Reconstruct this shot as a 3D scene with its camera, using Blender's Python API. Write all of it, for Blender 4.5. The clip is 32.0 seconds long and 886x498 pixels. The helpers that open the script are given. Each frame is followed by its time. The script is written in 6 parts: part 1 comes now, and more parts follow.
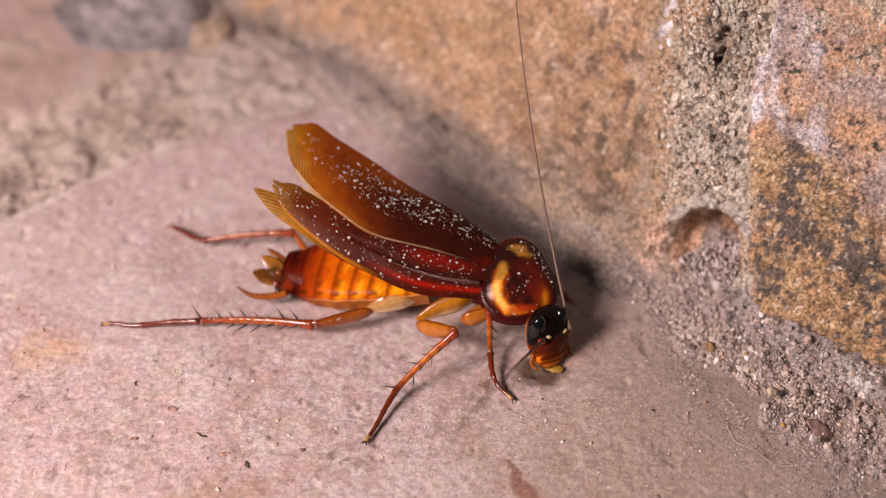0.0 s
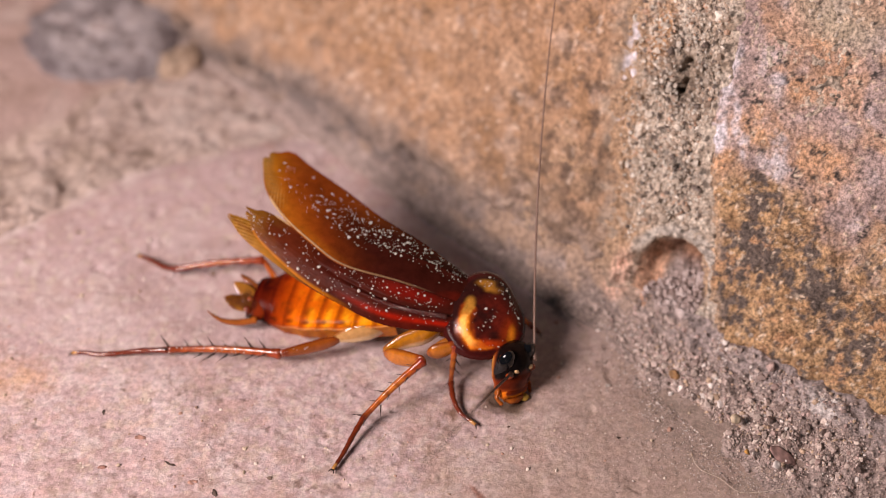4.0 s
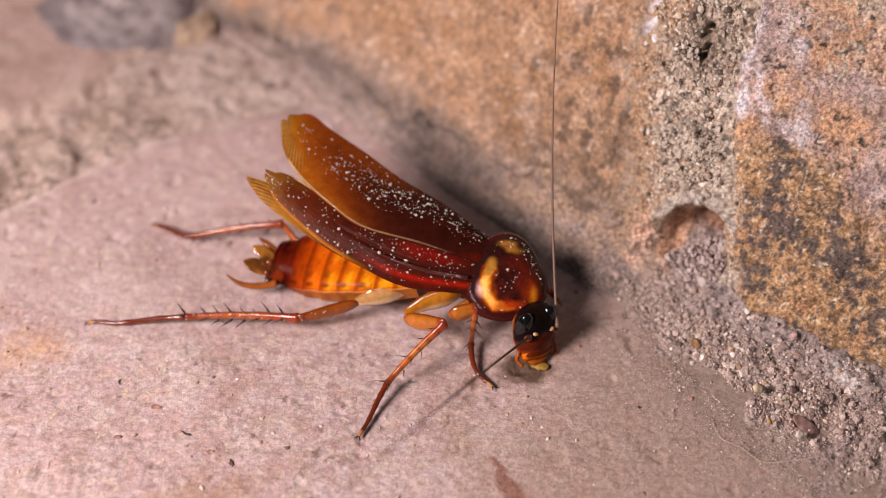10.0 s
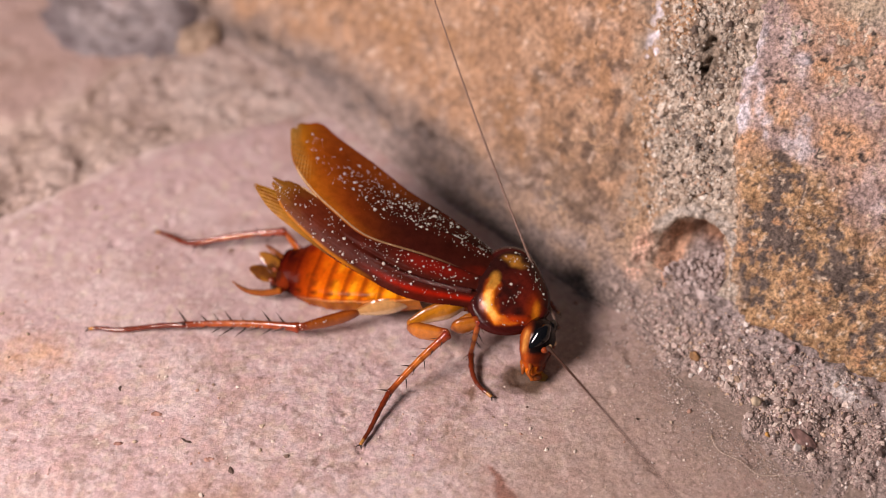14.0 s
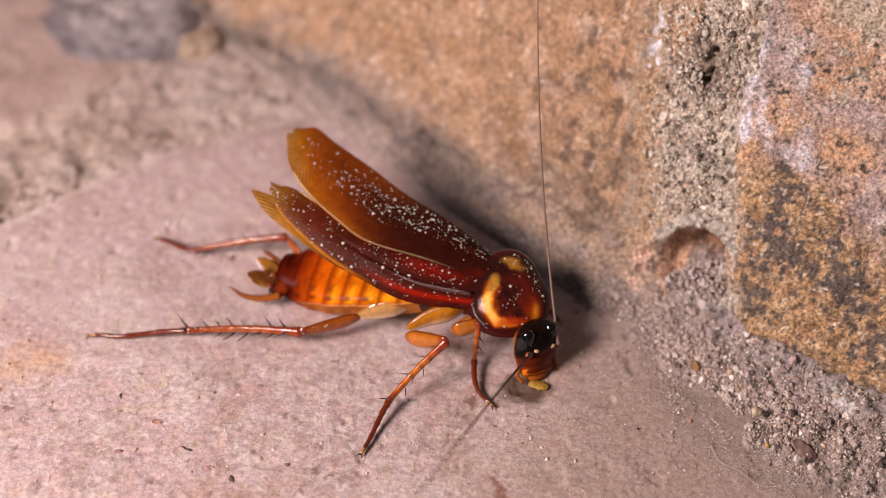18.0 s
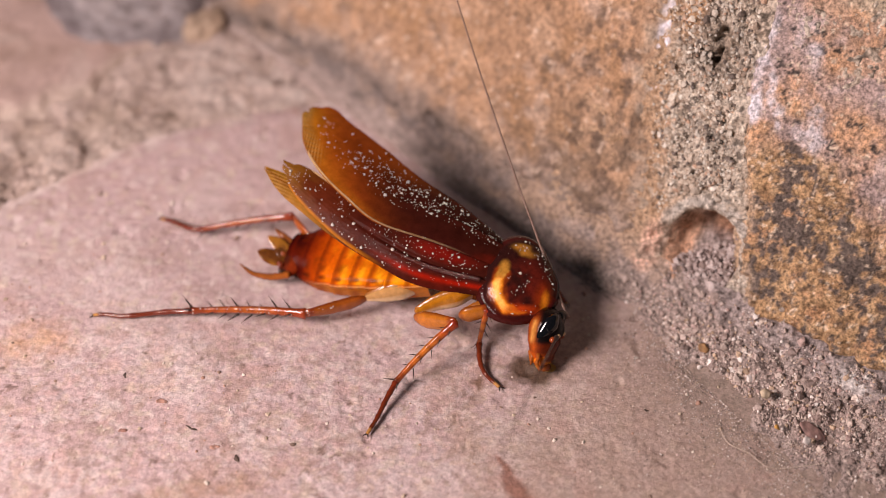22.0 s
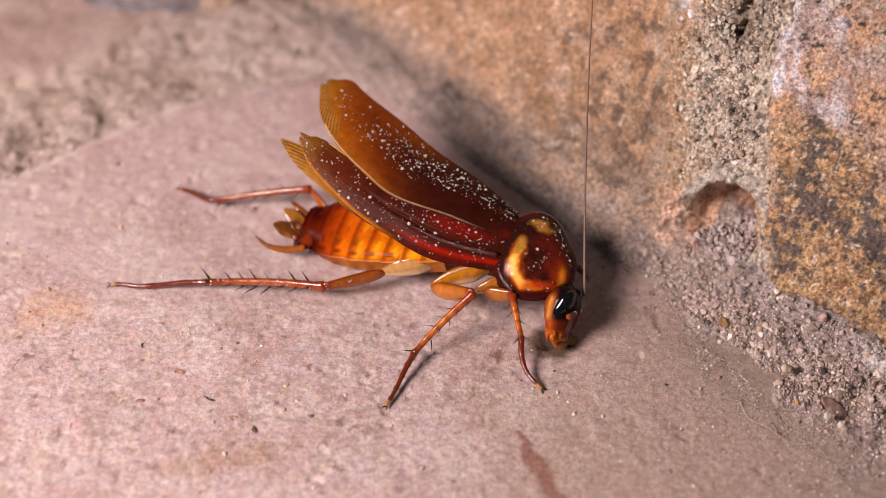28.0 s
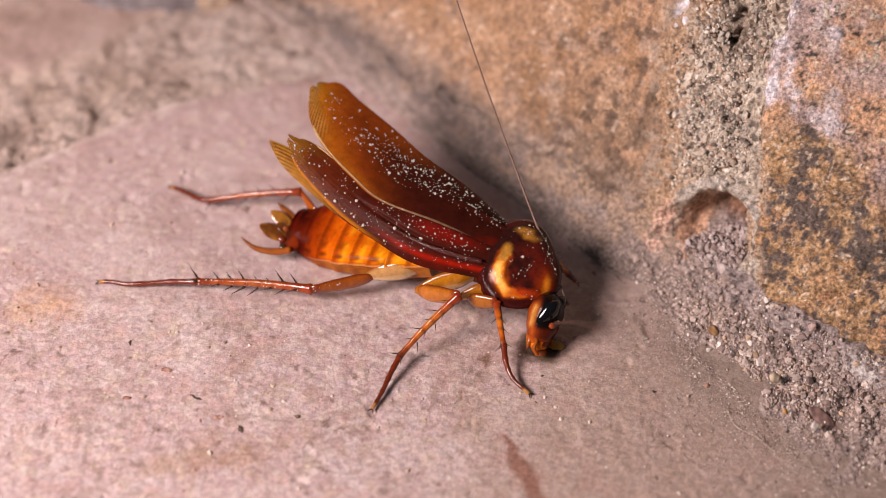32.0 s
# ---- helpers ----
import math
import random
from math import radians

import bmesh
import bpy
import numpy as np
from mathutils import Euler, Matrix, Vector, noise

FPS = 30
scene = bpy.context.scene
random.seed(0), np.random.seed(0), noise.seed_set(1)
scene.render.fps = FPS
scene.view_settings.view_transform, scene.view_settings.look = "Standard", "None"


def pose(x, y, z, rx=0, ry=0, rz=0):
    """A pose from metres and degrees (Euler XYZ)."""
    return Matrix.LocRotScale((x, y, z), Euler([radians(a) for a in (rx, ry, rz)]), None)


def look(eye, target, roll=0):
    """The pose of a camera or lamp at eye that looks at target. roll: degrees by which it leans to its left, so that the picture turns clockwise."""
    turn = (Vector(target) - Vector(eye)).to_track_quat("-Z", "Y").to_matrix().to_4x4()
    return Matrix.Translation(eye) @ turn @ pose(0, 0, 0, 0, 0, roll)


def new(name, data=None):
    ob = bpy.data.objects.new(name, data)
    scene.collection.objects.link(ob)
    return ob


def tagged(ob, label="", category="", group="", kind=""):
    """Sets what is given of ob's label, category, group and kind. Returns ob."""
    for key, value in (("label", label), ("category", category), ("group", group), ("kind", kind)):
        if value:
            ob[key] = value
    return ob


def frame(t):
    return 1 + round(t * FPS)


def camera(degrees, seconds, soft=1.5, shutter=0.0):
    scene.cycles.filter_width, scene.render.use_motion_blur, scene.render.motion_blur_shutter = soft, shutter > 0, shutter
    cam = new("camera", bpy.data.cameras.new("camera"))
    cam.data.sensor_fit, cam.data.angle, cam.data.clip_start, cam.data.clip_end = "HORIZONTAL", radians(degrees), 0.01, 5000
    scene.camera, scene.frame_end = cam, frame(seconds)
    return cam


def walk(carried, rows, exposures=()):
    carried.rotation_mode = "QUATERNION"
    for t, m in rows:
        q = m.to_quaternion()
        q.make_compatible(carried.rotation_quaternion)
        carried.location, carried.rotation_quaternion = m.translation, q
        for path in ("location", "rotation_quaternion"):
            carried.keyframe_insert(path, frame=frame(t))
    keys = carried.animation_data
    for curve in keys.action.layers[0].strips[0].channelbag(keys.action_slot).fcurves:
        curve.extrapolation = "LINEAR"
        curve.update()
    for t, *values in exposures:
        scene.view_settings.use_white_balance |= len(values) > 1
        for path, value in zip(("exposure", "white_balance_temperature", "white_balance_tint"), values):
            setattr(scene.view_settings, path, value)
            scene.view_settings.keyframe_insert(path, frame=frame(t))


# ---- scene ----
cam = camera(24, 32.0, soft=0.85)
cam.data.dof.use_dof = True
cam.data.dof.focus_distance = 0.2158
cam.data.dof.aperture_fstop = 13.0
CAMERA_ROWS = [
    (0.0, pose(0.00100, -0.16360, 0.16739, 44.146, -0.006, 0.562)),
    (0.5, pose(0.00093, -0.16420, 0.16654, 44.328, -0.085, 0.608)),
    (1.0, pose(0.00121, -0.16369, 0.16742, 44.218, -0.187, 0.491)),
    (1.5, pose(0.00093, -0.16388, 0.16809, 44.319, -0.396, 0.450)),
    (2.0, pose(0.00106, -0.16454, 0.16895, 44.521, -0.530, 0.298)),
    (2.5, pose(0.00123, -0.16473, 0.16875, 44.527, -0.392, 0.118)),
    (3.0, pose(0.00141, -0.16454, 0.16859, 44.706, -0.495, 0.061)),
    (3.5, pose(0.00163, -0.16445, 0.16893, 44.782, -0.520, -0.042)),
    (5.5, pose(0.00170, -0.16446, 0.16824, 45.016, -0.363, 0.116)),
    (6.0, pose(0.00048, -0.16451, 0.16748, 45.045, -0.490, 0.085)),
    (6.5, pose(0.00041, -0.16437, 0.16671, 44.906, -0.406, 0.170)),
    (7.0, pose(0.00077, -0.16434, 0.16626, 44.753, -0.300, 0.188)),
    (7.5, pose(0.00107, -0.16380, 0.16658, 44.521, -0.258, 0.201)),
    (8.0, pose(0.00117, -0.16364, 0.16787, 44.422, -0.154, 0.220)),
    (8.5, pose(0.00142, -0.16411, 0.16649, 44.566, -0.115, 0.154)),
    (9.0, pose(0.00183, -0.16404, 0.16610, 44.507, -0.045, 0.285)),
    (9.5, pose(0.00134, -0.16379, 0.16579, 44.380, -0.080, 0.351)),
    (10.0, pose(0.00173, -0.16369, 0.16627, 44.288, -0.074, 0.306)),
    (10.5, pose(0.00130, -0.16418, 0.16688, 44.425, -0.129, 0.307)),
    (11.0, pose(0.00095, -0.16401, 0.16730, 44.410, -0.212, 0.248)),
    (11.5, pose(0.00093, -0.16353, 0.16716, 44.470, -0.324, 0.335)),
    (12.0, pose(0.00078, -0.16354, 0.16637, 44.494, -0.263, 0.517)),
    (12.5, pose(-0.00012, -0.16391, 0.16513, 44.548, -0.438, 0.427)),
    (13.0, pose(0.00000, -0.16303, 0.16695, 44.316, -0.638, 0.653)),
    (13.5, pose(0.00024, -0.16302, 0.16698, 44.259, -0.541, 0.666)),
    (14.0, pose(0.00120, -0.16386, 0.16728, 44.417, -0.564, 0.639)),
    (14.5, pose(0.00066, -0.16276, 0.16805, 44.303, -0.557, 0.629)),
    (16.5, pose(0.00036, -0.16323, 0.16688, 44.512, -0.704, 0.655)),
    (17.0, pose(-0.00086, -0.16323, 0.16718, 44.445, -0.849, 0.720)),
    (17.5, pose(0.00014, -0.16391, 0.16585, 44.482, -0.778, 0.719)),
    (18.0, pose(0.00052, -0.16281, 0.16831, 44.271, -0.842, 0.735)),
    (18.5, pose(0.00088, -0.16428, 0.16689, 44.476, -0.760, 0.711)),
    (19.0, pose(0.00025, -0.16444, 0.16516, 44.597, -0.879, 0.741)),
    (19.5, pose(-0.00022, -0.16357, 0.16590, 44.296, -0.966, 0.842)),
    (20.0, pose(-0.00076, -0.16356, 0.16594, 44.203, -1.057, 0.706)),
    (20.5, pose(-0.00056, -0.16363, 0.16615, 44.253, -1.081, 0.738)),
    (21.0, pose(0.00003, -0.16334, 0.16664, 44.184, -0.991, 0.756)),
    (21.5, pose(-0.00130, -0.16321, 0.16682, 44.246, -1.130, 0.848)),
    (22.0, pose(-0.00106, -0.16381, 0.16527, 44.452, -1.196, 0.763)),
    (22.5, pose(-0.00184, -0.16351, 0.16399, 44.299, -1.207, 0.849)),
    (23.0, pose(-0.00139, -0.16325, 0.16401, 44.082, -1.215, 0.827)),
    (23.5, pose(-0.00281, -0.16360, 0.16487, 43.985, -1.334, 0.956)),
    (24.0, pose(-0.00302, -0.16358, 0.16594, 43.950, -1.294, 0.832)),
    (24.5, pose(-0.00177, -0.16364, 0.16595, 43.987, -1.145, 1.007)),
    (25.0, pose(-0.00259, -0.16376, 0.16522, 44.049, -1.238, 1.141)),
    (25.5, pose(-0.00333, -0.16346, 0.16405, 44.038, -1.389, 1.173)),
    (27.5, pose(-0.00265, -0.16363, 0.16428, 43.928, -1.359, 1.181)),
    (28.0, pose(-0.00273, -0.16354, 0.16367, 43.900, -1.432, 1.148)),
    (28.5, pose(-0.00313, -0.16319, 0.16325, 43.797, -1.528, 1.195)),
    (29.0, pose(-0.00360, -0.16295, 0.16384, 43.673, -1.635, 1.095)),
    (29.5, pose(-0.00318, -0.16298, 0.16449, 43.801, -1.584, 1.151)),
    (30.0, pose(-0.00429, -0.16261, 0.16558, 43.831, -1.628, 1.032)),
    (30.5, pose(-0.00476, -0.16308, 0.16485, 44.046, -1.672, 1.014)),
    (31.0, pose(-0.00377, -0.16301, 0.16441, 44.105, -1.592, 1.119)),
    (31.5, pose(-0.00327, -0.16278, 0.16372, 44.036, -1.590, 1.288)),
    (32.0, pose(-0.00120, -0.16364, 0.16319, 44.077, -2.045, 1.960)),
]
walk(cam, CAMERA_ROWS, [(0.0, 0.0), (32.0, 0.0)])

# ---- light: a small torch held left of the camera, and an added faint fill ----
world = bpy.data.worlds.new("world")
scene.world = world
world.use_nodes = True
wnt = world.node_tree
bg = wnt.nodes["Background"]
bg.inputs["Color"].default_value = (0.85, 0.88, 1.0, 1)
bg.inputs["Strength"].default_value = 0.068

torch = new("torch_light", bpy.data.lights.new("torch_light", "AREA"))
torch.data.shape = "DISK"
torch.data.size = 0.085
torch.data.energy = 1.0
torch.data.color = (1.0, 0.82, 0.785)
torch.matrix_world = look((-0.147, -0.120, 0.151), (0.004, -0.002, 0.0))

MM = 0.001


# ---- noise fields ----
def lattice(x, y, seed):
    """Smooth value noise from -1 to 1 on a unit lattice."""
    xi, yi = np.floor(x).astype(np.int64), np.floor(y).astype(np.int64)
    fx, fy = x - xi, y - yi
    fx, fy = fx * fx * fx * (fx * (fx * 6 - 15) + 10), fy * fy * fy * (fy * (fy * 6 - 15) + 10)

    def corner(a, b):
        h = (a * 374761393 + b * 668265263 + seed * 974634777) & 0xFFFFFFFF
        h = ((h ^ (h >> 13)) * 1274126177) & 0xFFFFFFFF
        return ((h ^ (h >> 16)) & 0xFFFF) / 32767.5 - 1

    low = corner(xi, yi) * (1 - fx) + corner(xi + 1, yi) * fx
    high = corner(xi, yi + 1) * (1 - fx) + corner(xi + 1, yi + 1) * fx
    return low * (1 - fy) + high * fy


def fbm(x, y, size, seed, octaves=4, gain=0.5):
    total, amp, norm = 0, 1.0, 0
    for k in range(octaves):
        total = total + amp * lattice(x / size * 2 ** k + 17.3 * k, y / size * 2 ** k - 9.1 * k, seed + k)
        norm += amp
        amp *= gain
    return total / norm * 1.5


def step(a, b, x):
    t = np.clip((x - a) / (b - a), 0, 1)
    return t * t * (3 - 2 * t)


def spot(x, y, cx, cy, rx, ry, soft=0.5, turn=0.0):
    """1 inside an ellipse, falling to 0 outside."""
    c, s = math.cos(radians(turn)), math.sin(radians(turn))
    dx, dy = x - cx, y - cy
    d = np.sqrt(((dx * c + dy * s) / rx) ** 2 + ((-dx * s + dy * c) / ry) ** 2)
    return 1 - step(1 - soft, 1 + soft, d)


def paint(base, colour, k):
    k = np.clip(k, 0, 1)[..., None]
    return base * (1 - k) + np.array(colour) * k


def curve(x, table):
    a = np.array(table, float)
    return np.interp(x, a[:, 0], a[:, 1])


# ---- materials ----
def material(name, roughness=0.6, bump=0.0, bump_scale=2000.0, mottled=0.0, mottle_scale=1500.0, colour=None, specular=0.4,
             coat=0.0, second=0.0, second_scale=400.0, translucent=0.0, crisp=0.2):
    mat = bpy.data.materials.new(name)
    mat.use_nodes = True
    nt = mat.node_tree
    b = nt.nodes["Principled BSDF"]
    b.inputs["Roughness"].default_value = roughness
    b.inputs["Specular IOR Level"].default_value = specular
    b.inputs["Coat Weight"].default_value = coat
    b.inputs["Coat Roughness"].default_value = 0.07
    place = nt.nodes.new("ShaderNodeTexCoord").outputs["Object"]
    if colour is None:
        source = nt.nodes.new("ShaderNodeAttribute")
        source.attribute_name = "tint"
        out = source.outputs["Color"]
    else:
        source = nt.nodes.new("ShaderNodeRGB")
        source.outputs[0].default_value = (*colour, 1)
        out = source.outputs[0]
    for amount, scale, detail, spread in ((mottled, mottle_scale, 4.0, crisp), (second, second_scale, 4.0, 0.2)):
        if not amount:
            continue
        n = nt.nodes.new("ShaderNodeTexNoise")
        n.inputs["Scale"].default_value = scale
        n.inputs["Detail"].default_value = detail + 1
        n.inputs["Roughness"].default_value = 0.7
        nt.links.new(place, n.inputs["Vector"])
        r = nt.nodes.new("ShaderNodeMapRange")
        r.inputs["From Min"].default_value, r.inputs["From Max"].default_value = 0.5 - spread, 0.5 + spread
        r.inputs["To Min"].default_value, r.inputs["To Max"].default_value = 1 - amount, 1 + amount
        nt.links.new(n.outputs["Fac"], r.inputs["Value"])
        factor = r.outputs["Result"]
        if colour is None:
            # a worn surface shows less of the grain
            lerp = nt.nodes.new("ShaderNodeMix")
            lerp.inputs[2].default_value = 1.0
            nt.links.new(source.outputs["Alpha"], lerp.inputs[0])
            nt.links.new(factor, lerp.inputs[3])
            factor = lerp.outputs[0]
        m = nt.nodes.new("ShaderNodeVectorMath")
        m.operation = "SCALE"
        nt.links.new(out, m.inputs[0])
        nt.links.new(factor, m.inputs["Scale"])
        out = m.outputs["Vector"]
    nt.links.new(out, b.inputs["Base Color"])
    if bump:
        n = nt.nodes.new("ShaderNodeTexNoise")
        n.inputs["Scale"].default_value = bump_scale
        n.inputs["Detail"].default_value = 5.0
        n.inputs["Roughness"].default_value = 0.7
        nt.links.new(place, n.inputs["Vector"])
        k = nt.nodes.new("ShaderNodeBump")
        k.inputs["Strength"].default_value = bump
        k.inputs["Distance"].default_value = 0.0003
        nt.links.new(n.outputs["Fac"], k.inputs["Height"])
        nt.links.new(k.outputs["Normal"], b.inputs["Normal"])
    if translucent:
        t = nt.nodes.new("ShaderNodeBsdfTranslucent")
        nt.links.new(out, t.inputs["Color"])
        mix = nt.nodes.new("ShaderNodeMixShader")
        mix.inputs[0].default_value = translucent
        nt.links.new(b.outputs[0], mix.inputs[1])
        nt.links.new(t.outputs[0], mix.inputs[2])
        nt.links.new(mix.outputs[0], nt.nodes["Material Output"].inputs["Surface"])
    return mat


SLAB = material("pink_sandstone", 0.6, 0.5, 2600, 0.13, 1700, crisp=0.05, specular=0.4, second=0.22, second_scale=4600)
STONE = material("orange_sandstone", 0.7, 1.0, 2200, 0.36, 1900, crisp=0.13, specular=0.3, second=0.28, second_scale=600)
BROWN = material("brown_sandstone", 0.62, 1.0, 2600, 0.5, 2800, crisp=0.11, specular=0.3, second=0.25, second_scale=900)
MORTAR = material("sandy_mortar", 0.75, 1.0, 2600, 0.45, 2600, crisp=0.11, specular=0.3, second=0.25, second_scale=800)
GRAIN = material("sand_grain", 0.45, 0.4, 3000, 0.28, 2600, specular=0.5)
PLAIN = material("dusty_stone", 0.85, 0.4, 900, 0.2, 300, colour=(0.33, 0.25, 0.2), second=0.2, second_scale=60)
SHELL = material("brown_wing_case", 0.27, 0.22, 2400, 0.25, 900, specular=0.055, translucent=0.3)
VEIN = material("glossy_vein", 0.07, 0.8, 2600, 0.2, 1500, specular=0.7)
SHIELD = material("glossy_shield", 0.12, 0.14, 2000, 0.35, 1300, specular=0.15)
AMBER = material("amber_belly", 0.2, 0.16, 1500, 0.22, 1300, specular=0.045, translucent=0.2)
LEG = material("leg_chitin", 0.16, 0.12, 2300, 0.25, 1500, specular=0.5, coat=0.5, translucent=0.12)
EYE = material("eye_black", 0.07, colour=(0.003, 0.003, 0.004), specular=0.6)
DARK = material("dark_bristle", 0.4, colour=(0.022, 0.010, 0.006))
DARK_FEELER = material("antenna_dark", 0.35, 0.4, 4000, 0.2, 4000, colour=(0.055, 0.026, 0.018), specular=0.5)
# feeler tone with its grey highlights put into the colour
LIT_FEELER = material("antenna_brown", 0.4, 0.4, 4000, 0.2, 4000, colour=(0.17, 0.10, 0.074), specular=0.5)
HEAD = material("head_chitin", 0.17, 0.05, 1500, 0.35, 1000, specular=0.08)
SOCKET = material("feeler_socket", 0.2, 0.2, 3000, 0.3, 2000, colour=(0.24, 0.045, 0.012), specular=0.4)
PALE = material("pale_spot", 0.4, 0.2, 3000, 0.3, 2000, colour=(0.70, 0.47, 0.24))
LOBE = material("yellow_food", 0.4, 0.4, 2500, 0.35, 1500, colour=(0.40, 0.235, 0.04), translucent=0.25)
PALP = material("palp_amber", 0.22, 0.2, 3000, 0.35, 1500, colour=(0.36, 0.09, 0.011), translucent=0.3)
DUST = material("white_dust", 0.9, colour=(0.55, 0.49, 0.43))
CHIP = material("stone_flake", 0.7, 0.3, 3000, 0.2, 2500)
FIBRE = material("pale_fibre", 0.6, colour=(0.6, 0.5, 0.4))


# ---- mesh helpers ----
def mesh_of(name, verts, faces, mat, colours=None, smooth=True):
    me = bpy.data.meshes.new(name)
    me.from_pydata(verts, [], faces)
    if smooth:
        me.polygons.foreach_set("use_smooth", np.ones(len(me.polygons), bool))
    if colours is not None:
        a = me.color_attributes.new("tint", "FLOAT_COLOR", "POINT")
        c = np.ones((len(me.vertices), 4), np.float32)
        c[:, :3] = np.clip(colours[:, :3], 0.002, 0.9)
        if colours.shape[1] == 4:
            c[:, 3] = colours[:, 3]
        a.data.foreach_set("color", c.ravel())
    me.materials.append(mat)
    me.update()
    return me


def part(name, me, parent, label="", at=(0, 0, 0)):
    """Links a mesh as one part under a thing or a part; at is its origin in its parent's space, in mm."""
    ob = new(name, me)
    ob.parent = parent
    ob.location = [c * MM for c in at]
    return tagged(ob, label) if label else ob


def grid_faces(rows, cols, closed=False):
    i = np.arange(rows - 1)[:, None] * cols
    j = np.arange(cols if closed else cols - 1)[None, :]
    k = (j + 1) % cols
    return np.stack([i + j, i + k, i + cols + k, i + cols + j], -1).reshape(-1, 4).tolist()


def sheet(name, points, mat, colours=None, flip=False, keep=None):
    """A mesh from a grid of points (rows, columns, 3) in mm; keep: where it is there."""
    r, c, _ = points.shape
    faces = grid_faces(r, c)
    if keep is not None:
        k = keep.ravel()
        faces = [f for f in faces if k[f[0]] and k[f[2]]]
    if flip:
        faces = [f[::-1] for f in faces]
    return mesh_of(name, (points.reshape(-1, 3) * MM).tolist(), faces, mat, None if colours is None else colours.reshape(-1, colours.shape[-1]))


def tube(name, pts, radii, mat, sides=10, squash=1.0, colours=None, origin=(0, 0, 0), caps=True):
    """A round-ended tube along points, in mm; squash flattens it sideways."""
    p = np.array(pts, float)
    rad = np.array(radii, float)
    d = np.gradient(p, axis=0)
    d /= np.linalg.norm(d, axis=1)[:, None]
    side = np.cross(d, (0.05, 0.1, 1.0))
    side /= np.linalg.norm(side, axis=1)[:, None]
    up = np.cross(side, d)
    a = np.linspace(0, 2 * np.pi, sides, endpoint=False)
    ring = p[:, None] + rad[:, None, None] * (np.cos(a)[None, :, None] * side[:, None] * squash + np.sin(a)[None, :, None] * up[:, None])
    v = (ring.reshape(-1, 3) - np.array(origin)) * MM
    faces = grid_faces(len(p), sides, True)
    v = np.vstack([v, (p[0] - d[0] * rad[0] * 0.5 - np.array(origin)) * MM, (p[-1] + d[-1] * rad[-1] * 0.5 - np.array(origin)) * MM])
    n = len(p) * sides
    for j in range(sides):
        faces.append([(j + 1) % sides, j, n])
        faces.append([n - sides + j, n - sides + (j + 1) % sides, n + 1])
    cols = None
    if colours is not None:
        c = np.array(colours, float)
        if c.ndim == 2:
            c = np.repeat(c[:, None], sides, 1)
        cols = np.vstack([c.reshape(-1, 3), c[:1, 0], c[-1:, 0]])
    return mesh_of(name, v.tolist(), faces, mat, cols)


def spline(pts, n):
    """A smooth curve through control points."""
    p = np.array(pts, float)
    t = np.linspace(0, len(p) - 1, n)
    i = np.clip(t.astype(int), 0, len(p) - 2)
    f = (t - i)[:, None]
    q = np.vstack([2 * p[0] - p[1], p, 2 * p[-1] - p[-2]])
    a, b, c, d = q[i], q[i + 1], q[i + 2], q[i + 3]
    return 0.5 * (2 * b + (c - a) * f + (2 * a - 5 * b + 4 * c - d) * f ** 2 + (3 * b - a - 3 * c + d) * f ** 3)


def blob(name, centre, size, mat, colours=None, turn=(0, 0, 0), rings=10, sides=14, origin=(0, 0, 0), power=1.0):
    """An egg-shaped mesh, in mm."""
    th = np.linspace(0.0001, np.pi - 0.0001, rings)
    a = np.linspace(0, 2 * np.pi, sides, endpoint=False)
    s = np.sin(th) ** power
    p = np.stack([np.cos(th)[:, None] + 0 * a, s[:, None] * np.cos(a), s[:, None] * np.sin(a)], -1) * np.array(size)
    m = np.array(Euler([radians(v) for v in turn]).to_matrix())
    p = p @ m.T + np.array(centre) - np.array(origin)
    cols = None if colours is None else colours(p.reshape(-1, 3))
    return mesh_of(name, (p.reshape(-1, 3) * MM).tolist(), [f[::-1] for f in grid_faces(rings, sides, True)], mat, cols)


def grains(name, centres, sizes, mat, colours, seed):
    """Many small uneven grains in one mesh, in mm."""
    rng = np.random.default_rng(seed)
    g = (1 + 5 ** 0.5) / 2
    ico = np.array([(-1, g, 0), (1, g, 0), (-1, -g, 0), (1, -g, 0), (0, -1, g), (0, 1, g), (0, -1, -g), (0, 1, -g), (g, 0, -1), (g, 0, 1), (-g, 0, -1), (-g, 0, 1)]) / 1.9
    tri = np.array([(0, 11, 5), (0, 5, 1), (0, 1, 7), (0, 7, 10), (0, 10, 11), (1, 5, 9), (5, 11, 4), (11, 10, 2), (10, 7, 6), (7, 1, 8), (3, 9, 4), (3, 4, 2), (3, 2, 6), (3, 6, 8), (3, 8, 9), (4, 9, 5), (2, 4, 11), (6, 2, 10), (8, 6, 7), (9, 8, 1)])
    n = len(centres)
    q = rng.normal(size=(n, 3, 3))
    q, _ = np.linalg.qr(q)
    v = ico[None] * rng.uniform(0.7, 1.25, (n, 12, 1)) * (np.array(sizes)[:, None, None] * rng.uniform(0.7, 1.3, (n, 1, 3)))
    v = np.einsum("nij,nkj->nki", q, v) + np.array(centres)[:, None]
    f = tri[None] + 12 * np.arange(n)[:, None, None]
    return mesh_of(name, (v.reshape(-1, 3) * MM).tolist(), f.reshape(-1, 3).tolist(), mat, np.repeat(colours, 12, 0), smooth=False)


# ---- the ground and the paving ----
PINK, ORANGE = (0.465, 0.342, 0.342), (0.375, 0.228, 0.138)
SLAB_EDGE = [(-75, -8), (-56, 1), (-50, 4.2), (-43.8, 8.2), (-39.3, 13.2), (-30.5, 18.0), (-16.8, 22.5), (-6, 24), (20, 24)]


